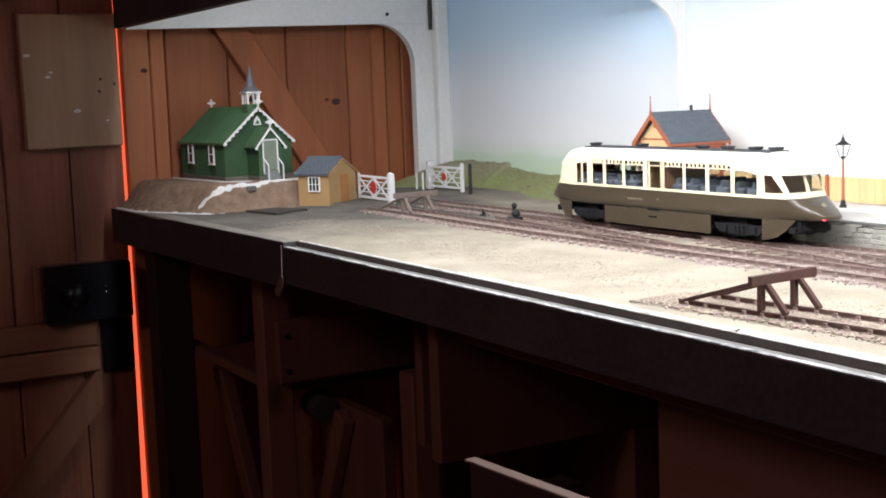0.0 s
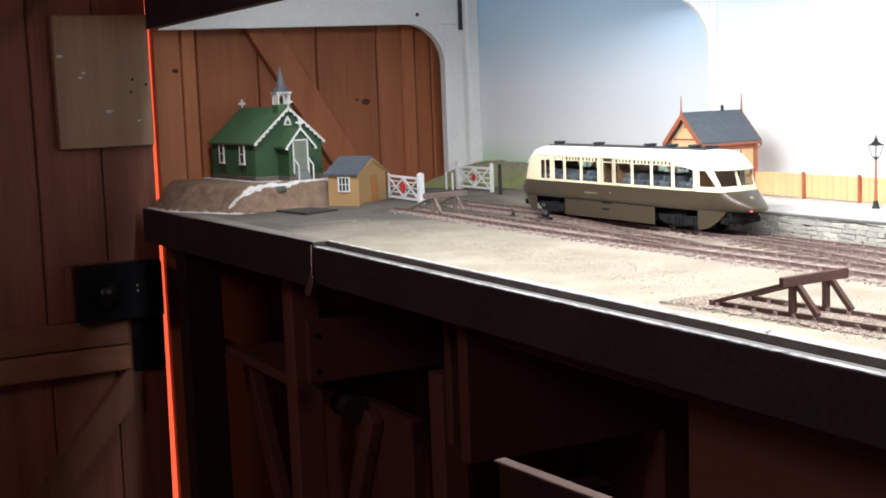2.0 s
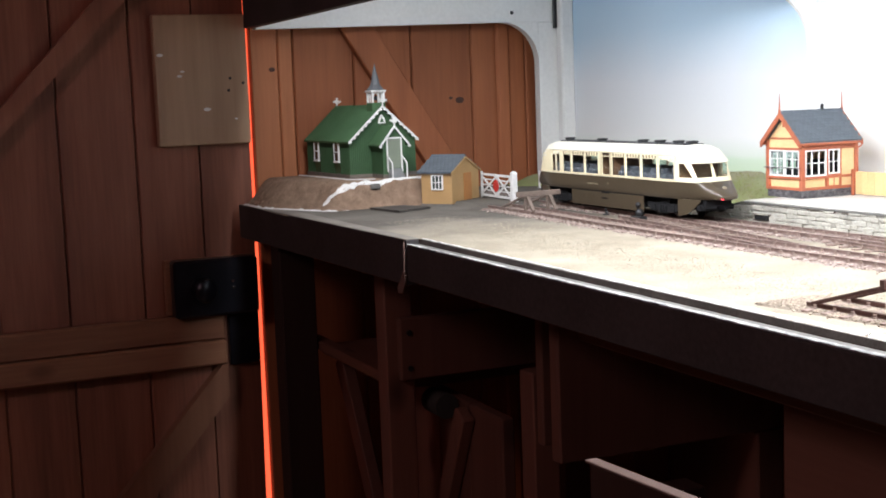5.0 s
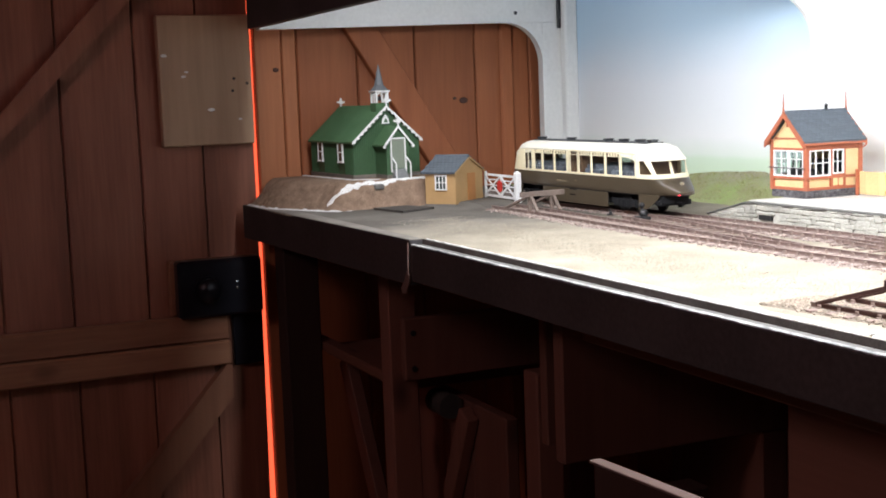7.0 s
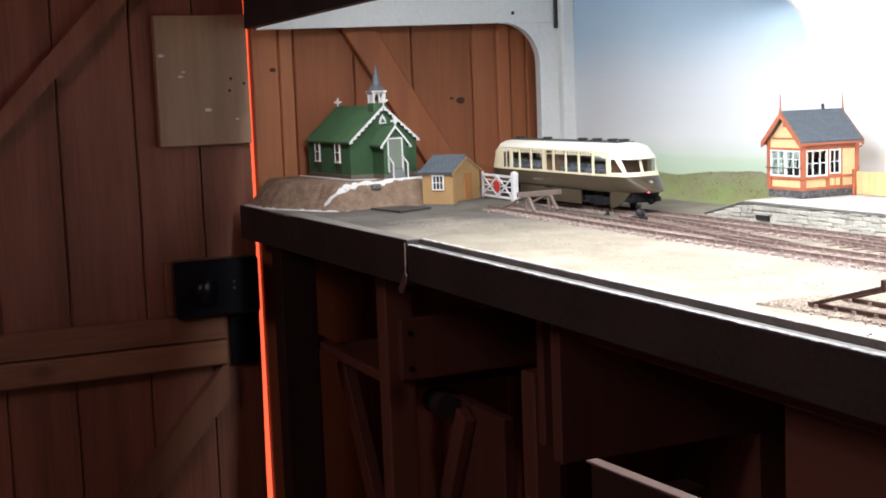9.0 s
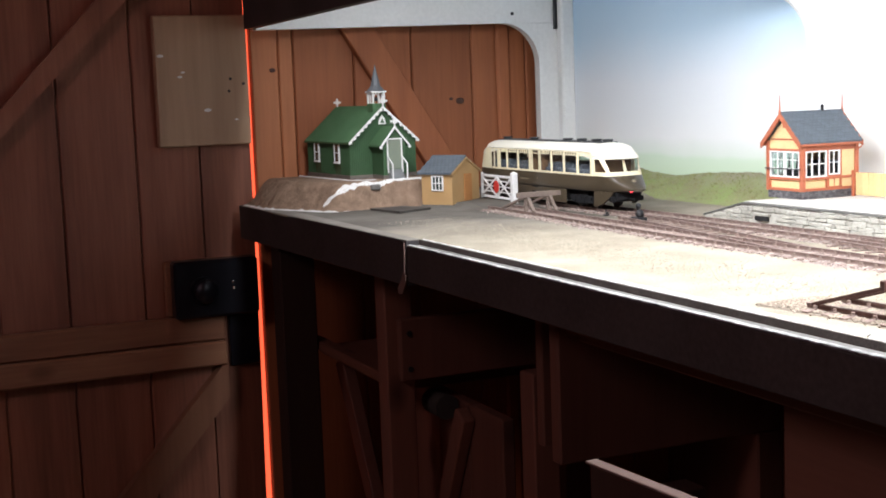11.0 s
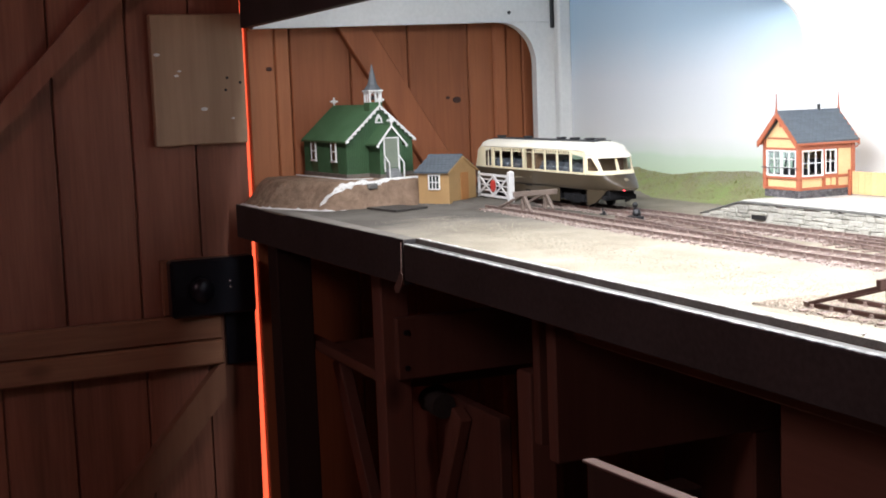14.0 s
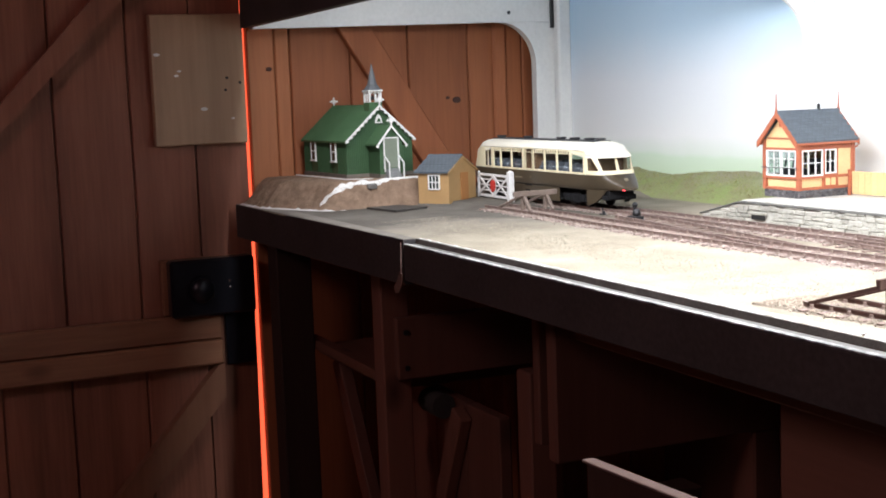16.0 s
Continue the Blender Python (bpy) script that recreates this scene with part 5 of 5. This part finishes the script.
def loft(levels, closed_top=True, closed_bottom=True, droop=0.0):
    bm = bmesh.new()
    rings = []
    for z, a, x1, b, p in levels:
        ring = []
        for x, y in outline(a, x1, b, p=p):
            e, u = smooth((abs(x) - 0.112) / 0.045), max(0.0, (abs(x) - 0.15) / 0.055) ** 2
            low = smooth((0.0835 - z) / 0.006)
            dz = -droop * (low * (e + 0.15 * u) + (1 - low) * u)
            ring.append(bm.verts.new((x, y, z + dz)))
        rings.append(ring)
    n = len(rings[0])
    for r, s in zip(rings, rings[1:]):
        for i in range(n):
            j = (i + 1) % n
            bm.faces.new((r[i], r[j], s[j], s[i]))
    if closed_bottom:
        bm.faces.new(rings[0][::-1])
    if closed_top:
        bm.faces.new(rings[-1])
    return bm


P = 2.4
low = part("lower_body", loft([(0.0240, 0.2190, 0.130, 0.0298, 1.9), (0.0258, 0.2260, 0.132, 0.0306, 1.85), (0.0285, 0.2255, 0.136, 0.0311, 1.9), (0.0330, 0.2180, 0.142, 0.0312, 2.2), (0.0385, 0.2065, 0.146, 0.0312, 2.7), (0.0440, 0.1970, 0.150, 0.0311, 3.2)]), CBROWN, railcar, "chocolate-brown lower body", smooth=True)
# nose valances below the bogie line
for s in (-1, 1):
    for e in (-1, 1):
        bm = bmesh.new()   # quarter plate that follows the tapering nose
        cols = []
        for k in range(9):
            x = 0.157 + 0.036 * k / 8
            y = 0.0303 * math.sqrt(max(0.0, 1 - (max(0.0, x - 0.136) / 0.0825) ** 2))
            foot = 0.0042 + 0.0192 * (k / 8) ** 2.2
            cols.append([bm.verts.new((e * x, s * (y - d), z)) for d in (0.0, 0.0012) for z in (0.0242, foot)])
        for a, b in zip(cols, cols[1:]):
            for i, j in ((0, 1), (1, 3), (3, 2), (2, 0)):
                bm.faces.new((a[i], a[j], b[j], b[i]))
        bm.faces.new((cols[0][0], cols[0][1], cols[0][3], cols[0][2]))
        part("nose_valance", bm, CBROWN, railcar, "curved brown quarter plate")
    part("side_skirt", B((-0.090, 0.086, s * 0.0305 - 0.0008, s * 0.0305 + 0.0008, 0.0046, 0.0236), bevel=0.0004), CBROWN, railcar, "brown panelled side skirt")
    for x0, x1, z in ((-0.0120, 0.0070, 0.0235), (-0.0120, 0.0020, 0.0160)):
        part("step_slot", B((x0, x1, s * 0.0313 - 0.0004, s * 0.0313 + 0.0004, z - 0.0011, z + 0.0006)), UNDER, railcar)
    for k in range(5):
        part("louvre", B((-0.058 + k * 0.0075, -0.0545 + k * 0.0075, s * 0.0313 - 0.0003, s * 0.0313 + 0.0003, 0.0125, 0.0205), bevel=0.0002), CBROWN, railcar)
    part("body_line", B((-0.150, 0.150, s * 0.0313 - 0.0003, s * 0.0313 + 0.0003, 0.0238, 0.0245)), UNDER, railcar)
    part("waist_line", B((-0.150, 0.150, s * 0.0313 - 0.0003, s * 0.0313 + 0.0003, 0.0436, 0.0442)), CROOF, railcar)
    bm = bmesh.new()
    rod(bm, (0.004, s * 0.0309, 0.0350), (0.004, s * 0.0315, 0.0350), 0.0014, n=12)
    part("crest", bm, CREST, railcar, "small pale crest")
    bm = bmesh.new()   # a line of small worn lettering, as plain bars
    for k in range(9):
        box(bm, -0.048 + k * 0.0030, -0.0460 + k * 0.0030, s * 0.0313 - 0.0003, s * 0.0313 + 0.0002, 0.0322, 0.0342)
    part("lettering", bm, CREST, railcar, "worn pale lettering bars")

# cream upper sides with their window openings
WIN = [(-0.1415, -0.1320), (-0.1303, -0.1205), (-0.1110, -0.0905), (-0.0862, -0.0550), (-0.0512, -0.0190), (-0.0086, 0.0100), (0.0155, 0.0456), (0.0494, 0.0806), (0.0850, 0.1172), (0.1220, 0.1535)]
ZL, ZB, ZR = 0.0440, 0.0464, 0.0750
for s in (-1, 1):
    y0, y1 = s * 0.0311 - 0.0009, s * 0.0311 + 0.0002
    if s > 0:
        y0, y1 = 0.0309 - 0.0009, 0.0311
    bm = bmesh.new()
    xs = [-0.158] + [v for w in WIN for v in w] + [0.158]
    box(bm, -0.158, 0.158, min(y0, y1), max(y0, y1), ZL, ZB)
    box(bm, -0.158, 0.158, min(y0, y1), max(y0, y1), 0.0738, ZR)
    for a, b in zip(xs[::2], xs[1::2]):
        box(bm, a, b, min(y0, y1), max(y0, y1), ZB, 0.0738)
    for a, b in WIN:
        box(bm, a, b, min(y0, y1), max(y0, y1), 0.0694, 0.0702)
        if b - a > 0.015 and abs(a + 0.0086) > 0.001:
            for k in range(1, 5):
                u = a + (b - a) * k / 5
                box(bm, u - 0.0010, u + 0.0010, min(y0, y1), max(y0, y1), 0.0702, 0.0738)
    side = part("cream_side", bm, CCREAM, railcar, "cream side with large windows")
    pane_y = s * 0.0300
    for a, b in WIN:
        g = part("window_pane", B((a - 0.001, b + 0.001, pane_y - 0.0002, pane_y + 0.0002, ZB - 0.001, 0.0740)), CGLASS, side)
        g.visible_shadow = False
    part("door_frame", B((-0.0122, -0.0100, s * 0.0316 - 0.0004, s * 0.0316 + 0.0004, 0.0440, 0.0765), (0.0114, 0.0136, s * 0.0316 - 0.0004, s * 0.0316 + 0.0004, 0.0440, 0.0765), (-0.0100, 0.0114, s * 0.0316 - 0.0004, s * 0.0316 + 0.0004, 0.0738, 0.0765), bevel=0.0002), CCREAM, railcar)
    part("gutter_strip", B((-0.150, 0.150, s * 0.0313 - 0.0003, s * 0.0313 + 0.0003, 0.0748, 0.0754)), CGREY, railcar)


def cab(s, quarter=True):
    """Blunt cream cab end: quarter lights with a raked pillar and two windscreen panes in a shallow V."""
    plan = [(0.1570, 0.0311), (0.1700, 0.0308), (0.1795, 0.0296), (0.1843, 0.0272), (0.1868, 0.0238), (0.1888, 0.0155), (0.1908, 0.0)]
    arc = [0.0]
    for p, q in zip(plan, plan[1:]):
        arc.append(arc[-1] + math.dist(p, q))
    full = arc[-1]

    def at(u, z, depth, side):
        """A point at arc length u from the side towards the centre line, at height z."""
        u = max(0.0, min(full, u))
        k = max(i for i in range(len(arc) - 1) if arc[i] <= u + 1e-9)
        w = (u - arc[k]) / (arc[k + 1] - arc[k])
        x = plan[k][0] + (plan[k + 1][0] - plan[k][0]) * w
        y = plan[k][1] + (plan[k + 1][1] - plan[k][1]) * w
        lean = (z - 0.0440) / 0.0265
        f = (x - 0.157) / 0.036
        x = x - 0.0105 * lean * f - depth * f
        y = y * (1 - 0.07 * lean * f) - depth * (1 - f)
        return (s * x, side * max(0.0, y), z)

    def sheet(bm, low, high, za, zb, side, d0=0.0, d1=0.0010, n=6):
        """A slab between two spans of arc, low at za and high at zb."""
        cols = []
        for i in range(n + 1):
            t = i / n
            ua, ub = low[0] + (low[1] - low[0]) * t, high[0] + (high[1] - high[0]) * t
            cols.append([bm.verts.new(at(ua, za, d0, side)), bm.verts.new(at(ub, zb, d0, side)), bm.verts.new(at(ub, zb, d1, side)), bm.verts.new(at(ua, za, d1, side))])
        for a, b in zip(cols, cols[1:]):
            for i in range(4):
                j = (i + 1) % 4
                bm.faces.new((a[i], a[j], b[j], b[i]))
        bm.faces.new(cols[0])
        bm.faces.new(cols[-1][::-1])
    S, H, T = 0.0492, 0.0660, 0.0708
    edge = full
    bm = bmesh.new()
    panes = bmesh.new()
    for side in (-1, 1):
        sheet(bm, (0, edge), (0, edge), 0.0440, S, side, n=16)
        sheet(bm, (0, edge), (0, edge), H, T, side, n=16)
        if quarter:
            sheet(bm, (0, 0.0060), (0, 0.0060), S, H, side)
            sheet(bm, (0.0290, 0.0345), (0.0170, 0.0290), S, H, side)
            sheet(panes, (0.0060, 0.0290), (0.0060, 0.0170), S, H, side, 0.0004, 0.0006)
        else:
            sheet(bm, (0, 0.0345), (0, 0.0290), S, H, side, n=12)
        sheet(bm, (edge - 0.0022, edge), (edge - 0.0016, edge), S, H, side, n=2)
        sheet(panes, (0.0345, edge - 0.0022), (0.0290, edge - 0.0016), S, H, side, 0.0004, 0.0006)
    c = part("cab", bm, CCREAM, railcar, "cream cab end with raked windows", smooth=True)
    part("cab_pane", panes, CGLASS, c).visible_shadow = False


cab(1)
cab(-1, False)
roof = part("roof", loft([(0.0743, 0.1900, 0.145, 0.0313, 3.0), (0.0755, 0.1915, 0.145, 0.0315, 3.0), (0.0790, 0.1885, 0.140, 0.0301, 2.8), (0.0822, 0.1820, 0.135, 0.0266, 2.6), (0.0845, 0.1735, 0.130, 0.0205, P), (0.0858, 0.1630, 0.120, 0.0125, P), (0.0863, 0.1500, 0.110, 0.0040, P)], droop=0.0085, closed_bottom=False), CROOF, railcar, "off-white domed roof", smooth=True)
bm = bmesh.new()
prism(bm, [(-0.0135, 0.0845), (0.0135, 0.0845), (0.0128, 0.0868), (-0.0128, 0.0868)], -0.150, 0.150, "x")
duct = part("roof_duct", bm, CGREY, railcar, "dark grey roof panel")
for x in (-0.146, -0.060, 0.040, 0.078, 0.118, 0.146):
    bm = bmesh.new()
    box(bm, x - 0.0042, x + 0.0042, -0.0046, 0.0046, 0.0866, 0.0884, 0.0003)
    box(bm, x - 0.0055, x + 0.0055, -0.0060, 0.0060, 0.0883, 0.0903, 0.0008)
    part("ventilator", bm, CGREY, duct)
# inside
DARK_WOOD_SHADE = material("dark_wood_and_shade", (0.13, 0.07, 0.038), 0.5, 0, 0.2, 40, 400, 0.05, 0.4)
# dark strips added behind the toplights, standing in for the shaded interior
for s in (-1, 1):
    part("blind_panel", B((-0.155, 0.120, s * 0.0288 - 0.0003, s * 0.0288 + 0.0003, 0.0704, 0.0748)), DARK_WOOD_SHADE, railcar)
part("cabin_floor", B((-0.175, 0.175, -0.022, 0.022, 0.0390, 0.0442)), INSIDE, railcar)
for x in (-0.150, -0.0145, 0.0150, 0.1550):
    part("partition", B((x - 0.0008, x + 0.0008, -0.0285, 0.0285, 0.0440, 0.0700)), DARK_WOOD_SHADE, railcar)
for x in [-0.137 + k * 0.0225 for k in range(5)] + [0.030 + k * 0.0225 for k in range(6)]:
    for y in (-0.0165, 0.0165):
        bm = bmesh.new()
        box(bm, x - 0.009, x + 0.009, y - 0.0105, y + 0.0105, 0.0440, 0.0515, 0.0016)
        box(bm, x - 0.0020, x + 0.0022, y - 0.0105, y + 0.0105, 0.0490, 0.0580, 0.0015)
        part("seat", bm, SEAT, railcar, "grey seat")
part("ceiling_lining", B((-0.140, 0.120, -0.026, 0.026, 0.0752, 0.0760)), INSIDE, railcar)
# bogies
for bx in (0.1215, -0.1225):
    bm = bmesh.new()
    for s in (-1, 1):
        prism(bm, [(bx - 0.034, 0.0115), (bx - 0.026, 0.0065), (bx - 0.012, 0.0065), (bx - 0.008, 0.0045), (bx + 0.008, 0.0045), (bx + 0.012, 0.0065), (bx + 0.026, 0.0065), (bx + 0.034, 0.0115), (bx + 0.034, 0.0165), (bx - 0.034, 0.0165)], s * 0.0245 - 0.0012, s * 0.0245 + 0.0012)
        for d in (-0.0205, 0.0205):
            box(bm, bx + d - 0.0042, bx + d + 0.0042, s * 0.0262 - 0.0014, s * 0.0262 + 0.0014, 0.0068, 0.0150, 0.0006)
        for d in (-0.006, 0.0, 0.006):
            rod(bm, (bx + d, s * 0.0262, 0.0062), (bx + d, s * 0.0262, 0.0150), 0.0020, n=8)
    box(bm, bx - 0.010, bx + 0.010, -0.0240, 0.0240, 0.0100, 0.0230)
    bog = part("bogie", bm, UNDER, railcar, "black bogie frame")
    for d in (-0.0205, 0.0205):
        bm = bmesh.new()
        for s in (-1, 1):
            rod(bm, (bx + d, s * 0.0150, 0.0105), (bx + d, s * 0.0180, 0.0105), 0.0105, n=24)
            rod(bm, (bx + d, s * 0.0138, 0.0105), (bx + d, s * 0.0150, 0.0105), 0.0116, n=24)
            rod(bm, (bx + d, s * 0.0180, 0.0105), (bx + d, s * 0.0205, 0.0105), 0.0030, n=12)
        rod(bm, (bx + d, -0.0150, 0.0105), (bx + d, 0.0150, 0.0105), 0.0022, n=10)
        part("wheelset", bm, BLACK_M, bog)
part("underframe", B((-0.196, 0.196, -0.0190, 0.0190, 0.0125, 0.0240), bevel=0.001), UNDER, railcar)
part("engine_tray", B((-0.082, 0.078, -0.026, 0.026, 0.0085, 0.0236), bevel=0.001), UNDER, railcar)
for s in (-1, 1):
    bm = bmesh.new()
    box(bm, s * 0.190 - 0.004, s * 0.190 + 0.004, -0.0235, 0.0235, 0.0110, 0.0175, 0.0008)
    box(bm, s * 0.203 - 0.007, s * 0.203 + 0.007, -0.0020, 0.0020, 0.0125, 0.0155, 0.0005)
    part("drag_beam", bm, UNDER, railcar)
TAIL = glow("red_tail_lamp", (1.0, 0.05, 0.08), 6.0)
bm = bmesh.new()
bmesh.ops.create_uvsphere(bm, u_segments=10, v_segments=8, radius=0.0014, matrix=Matrix.Translation((0.2175, -0.0098, 0.0258)))
part("tail_lamp", bm, TAIL, railcar, "small glowing red tail lamp")
# pale round crest on the nose, shaped as a small sphere
bm = bmesh.new()
bmesh.ops.create_uvsphere(bm, u_segments=12, v_segments=8, radius=0.0030, matrix=Matrix.Translation((0.2078, 0.0, 0.0370)))
part("headlamp", bm, CREST, railcar, smooth=True)

RAILCAR_X = [(0.0, -0.8775), (0.5, -0.9137), (1.0, -0.9486), (1.5, -0.9820), (2.0, -1.0180), (2.5, -1.0545), (3.0, -1.0930), (3.5, -1.1300), (4.0, -1.1645), (4.2, -1.1780), (5.0, -1.2290), (5.8, -1.2730), (6.5, -1.3061), (7.0, -1.3225), (7.5, -1.3385), (8.0, -1.3545), (8.5, -1.3690), (9.0, -1.3830), (9.6, -1.3980), (10.4, -1.4140), (11.5, -1.4258), (12.0, -1.4280), (12.5, -1.4300), (13.0, -1.4309), (14.0, -1.4315), (16.0, -1.4315)]

# ---- door furniture ----
LOCKM = material("black_lock_case", (0.014, 0.015, 0.022), 0.28, 0.4, 0.2, 60, 500, 0.05, 0.5)
CHROME = material("worn_chrome", (0.55, 0.55, 0.56), 0.25, 1.0, 0.15, 60, 500, 0.02, 0.5)
part("lock_backing", B((WALLX, WALLX + 0.012, 0.4053, 0.552, 0.878, 0.9668), bevel=0.002), RAIL_Y, door)
lock = part("rim_lock", B((WALLX + 0.0122, WALLX + 0.042, 0.4133, 0.5490, 0.8757, 0.9670), bevel=0.004), LOCKM, door, "black rim lock with a round knob")
bm = bmesh.new()
m = pose(WALLX + 0.0425, 0.4595, 0.9195, 0, 90, 0)
bmesh.ops.create_cone(bm, cap_ends=True, segments=32, radius1=0.0235, radius2=0.0215, depth=0.004, matrix=m)
part("knob_rose", bm, LOCKM, lock, smooth=True)
bm = bmesh.new()
bmesh.ops.create_uvsphere(bm, u_segments=24, v_segments=16, radius=0.0195, matrix=pose(WALLX + 0.055, 0.4595, 0.9195) @ Matrix.Diagonal((0.6, 1, 1, 1)))
rod(bm, (WALLX + 0.042, 0.4595, 0.9195), (WALLX + 0.052, 0.4595, 0.9195), 0.009, n=16)
part("knob", bm, LOCKM, lock, smooth=True)
bm = bmesh.new()
bmesh.ops.create_uvsphere(bm, u_segments=10, v_segments=8, radius=0.0028, matrix=pose(WALLX + 0.0425, 0.5072, 0.9295))
bmesh.ops.create_uvsphere(bm, u_segments=10, v_segments=8, radius=0.0028, matrix=pose(WALLX + 0.0425, 0.5076, 0.9200))
part("snib", bm, CHROME, lock, "small bright snib")
part("latch_plate", B((WALLX + 0.001, WALLX + 0.012, 0.504, 0.5535, 0.7875, 0.872), bevel=0.002), LOCKM, door, "black latch plate")
for y, z, r in ((0.418, 1.288, 0.0045), (0.452, 1.262, 0.003), (0.447, 1.255, 0.0035), (0.488, 1.202, 0.005), (0.534, 1.186, 0.0025)):
    bm = bmesh.new()
    bmesh.ops.create_cone(bm, cap_ends=True, segments=14, radius1=r, radius2=r * 0.9, depth=0.0012, matrix=pose(WALLX + 0.0182, y, z, 0, 90, 0) @ Matrix.Diagonal((0.6, 1.2, 1, 1)))
    part("filler_spot", bm, PLASTER, door, "pale filler spot on the board")
for y, z in ((0.527, 1.250), (0.548, 1.242), (0.524, 1.231)):
    bm = bmesh.new()
    bmesh.ops.create_cone(bm, cap_ends=True, segments=10, radius1=0.0024, radius2=0.0024, depth=0.0008, matrix=pose(WALLX + 0.0182, y, z, 0, 90, 0))
    part("screw_hole", bm, DARKIN, door, "dark screw hole")
# knots in the wall boards
for y, z, r in ((0.9346, 1.201, 0.0075), (0.918, 1.205, 0.0035), (0.602, 1.262, 0.005)):
    bm = bmesh.new()
    bmesh.ops.create_cone(bm, cap_ends=True, segments=14, radius1=r, radius2=r * 0.8, depth=0.001, matrix=pose(WALLX + 0.0004, y, z, 0, 90, 0) @ Matrix.Diagonal((0.75, 1.1, 1, 1)))
    part("knot", bm, STOPW, wall, "dark knot")
bm = bmesh.new()
bmesh.ops.create_cone(bm, cap_ends=True, segments=12, radius1=0.0032, radius2=0.0032, depth=0.001, matrix=pose(-1.9797, 1.010, 1.345, 0, 90, 0))
solo("frame_screw", bm, BLACK_M, "dark screw head in the white frame", "screw")

# ---- timber bench under the layout ----
def post(x0, x1, y0, y1, z0, z1, mat=FRAME_W, name="leg", label=""):
    return part(name, B((x0, x1, y0, y1, z0, z1), bevel=0.002), mat, bench, label)


# very dark leg set forward, covering the foot of the door post
post(-1.907, -1.862, 0.545, 0.600, 0.0, 0.9975, LEG_W, "leg", "very dark leg")
post(-1.607, -1.573, 0.600, 0.640, 0.0, 1.0)
post(-1.140, -1.100, 0.8405, 0.8743, 0.0, 0.8395)
post(-1.392, -1.357, 0.705, 0.740, 0.0, 0.872)
# panel added this far forward so that the fill lamp reaches it
post(-0.806, 0.55, 0.640, 0.655, 0.0, 0.962, FRAME_X, "front_panel")
post(-1.118, -1.100, 0.600, 1.055, 0.8400, 0.995, FRAME_W, "cross_board")
post(-1.985, -1.925, 1.06, 1.11, 0.0, 1.0)
post(-1.20, -1.15, 1.06, 1.11, 0.0, 1.0)
post(-0.40, -0.35, 1.06, 1.11, 0.0, 1.0)
post(-1.572, -1.558, 0.615, 0.862, 0.836, 0.920, FRAME_W, "cross_board")
post(-1.31, -1.295, 0.685, 0.968, 0.800, 0.96, FRAME_W, "cross_board")
post(-1.924, -1.608, 0.602, 0.624, 0.828, 0.842, FRAME_X, "shelf_rail")
post(-1.924, -1.608, 0.625, 1.05, 0.812, 0.826, FRAME_X, "shelf")
post(-1.095, 0.55, 0.62, 0.66, 0.965, 0.998, FRAME_X, "top_rail")
for y in (0.628, 0.850):
    for z in (0.852, 0.900):
        bm = bmesh.new()
        rod(bm, (-1.5582, y, z), (-1.5562, y, z), 0.004, n=12)
        part("bolt", bm, BLACK_M, bench)
bm = bmesh.new()
bar(bm, (-1.92, 0.66, 0.80), (-1.62, 0.66, 0.30), 0.035, 0.02, 0.002, up=(0, 1, 0))
part("brace", bm, FRAME_W, bench)
cup = thing("cupboard_door", pose(-0.165, 0, 0), "reddish boarded cupboard panel leaning under the bench", "panel")
part("board", B((-1.56, -1.47, 0.70, 0.718, 0.2, 0.80), bevel=0.002), FRAME_W, cup)
part("board", B((-1.468, -1.37, 0.70, 0.718, 0.2, 0.80), bevel=0.002), FRAME_W, cup)
part("board", B((-1.368, -1.27, 0.70, 0.718, 0.2, 0.80), bevel=0.002), FRAME_W, cup)
bm = bmesh.new()
bar(bm, (-1.36, 0.69, 0.79), (-1.53, 0.69, 0.45), 0.030, 0.018, 0.002, up=(0, 1, 0))
part("brace", bm, FRAME_W, cup)
bm = bmesh.new()
rod(bm, (-1.610, 0.68, 0.793), (-1.560, 0.68, 0.793), 0.017, n=20)
solo("paint_tin", bm, TARRED, "dark tin hanging under the bench", "tin")
stool = thing("batten", pose(0, 0, 0), "pale timber batten fixed in front of the bench", "batten")
bm = bmesh.new()
bar(bm, (-0.877, 0.506, 0.9150), (-0.30, 0.506, 0.9400), 0.011, 0.0026, 0.0006)
part("top_edge", bm, PALE_W, stool)
bm = bmesh.new()
prism(bm, [(-0.868, 0.80), (-0.30, 0.80), (-0.30, 0.9386), (-0.868, 0.9140)], 0.5005, 0.5115)
part("board", bm, LEG_W, stool)
part("arm", B((-0.868, -0.84, 0.512, 0.59, 0.845, 0.890), bevel=0.001), LEG_W, stool)


def motions():
    walk(railcar, [(t, pose(x - 0.195, 0.886, RAILTOP)) for t, x in RAILCAR_X])


motions()
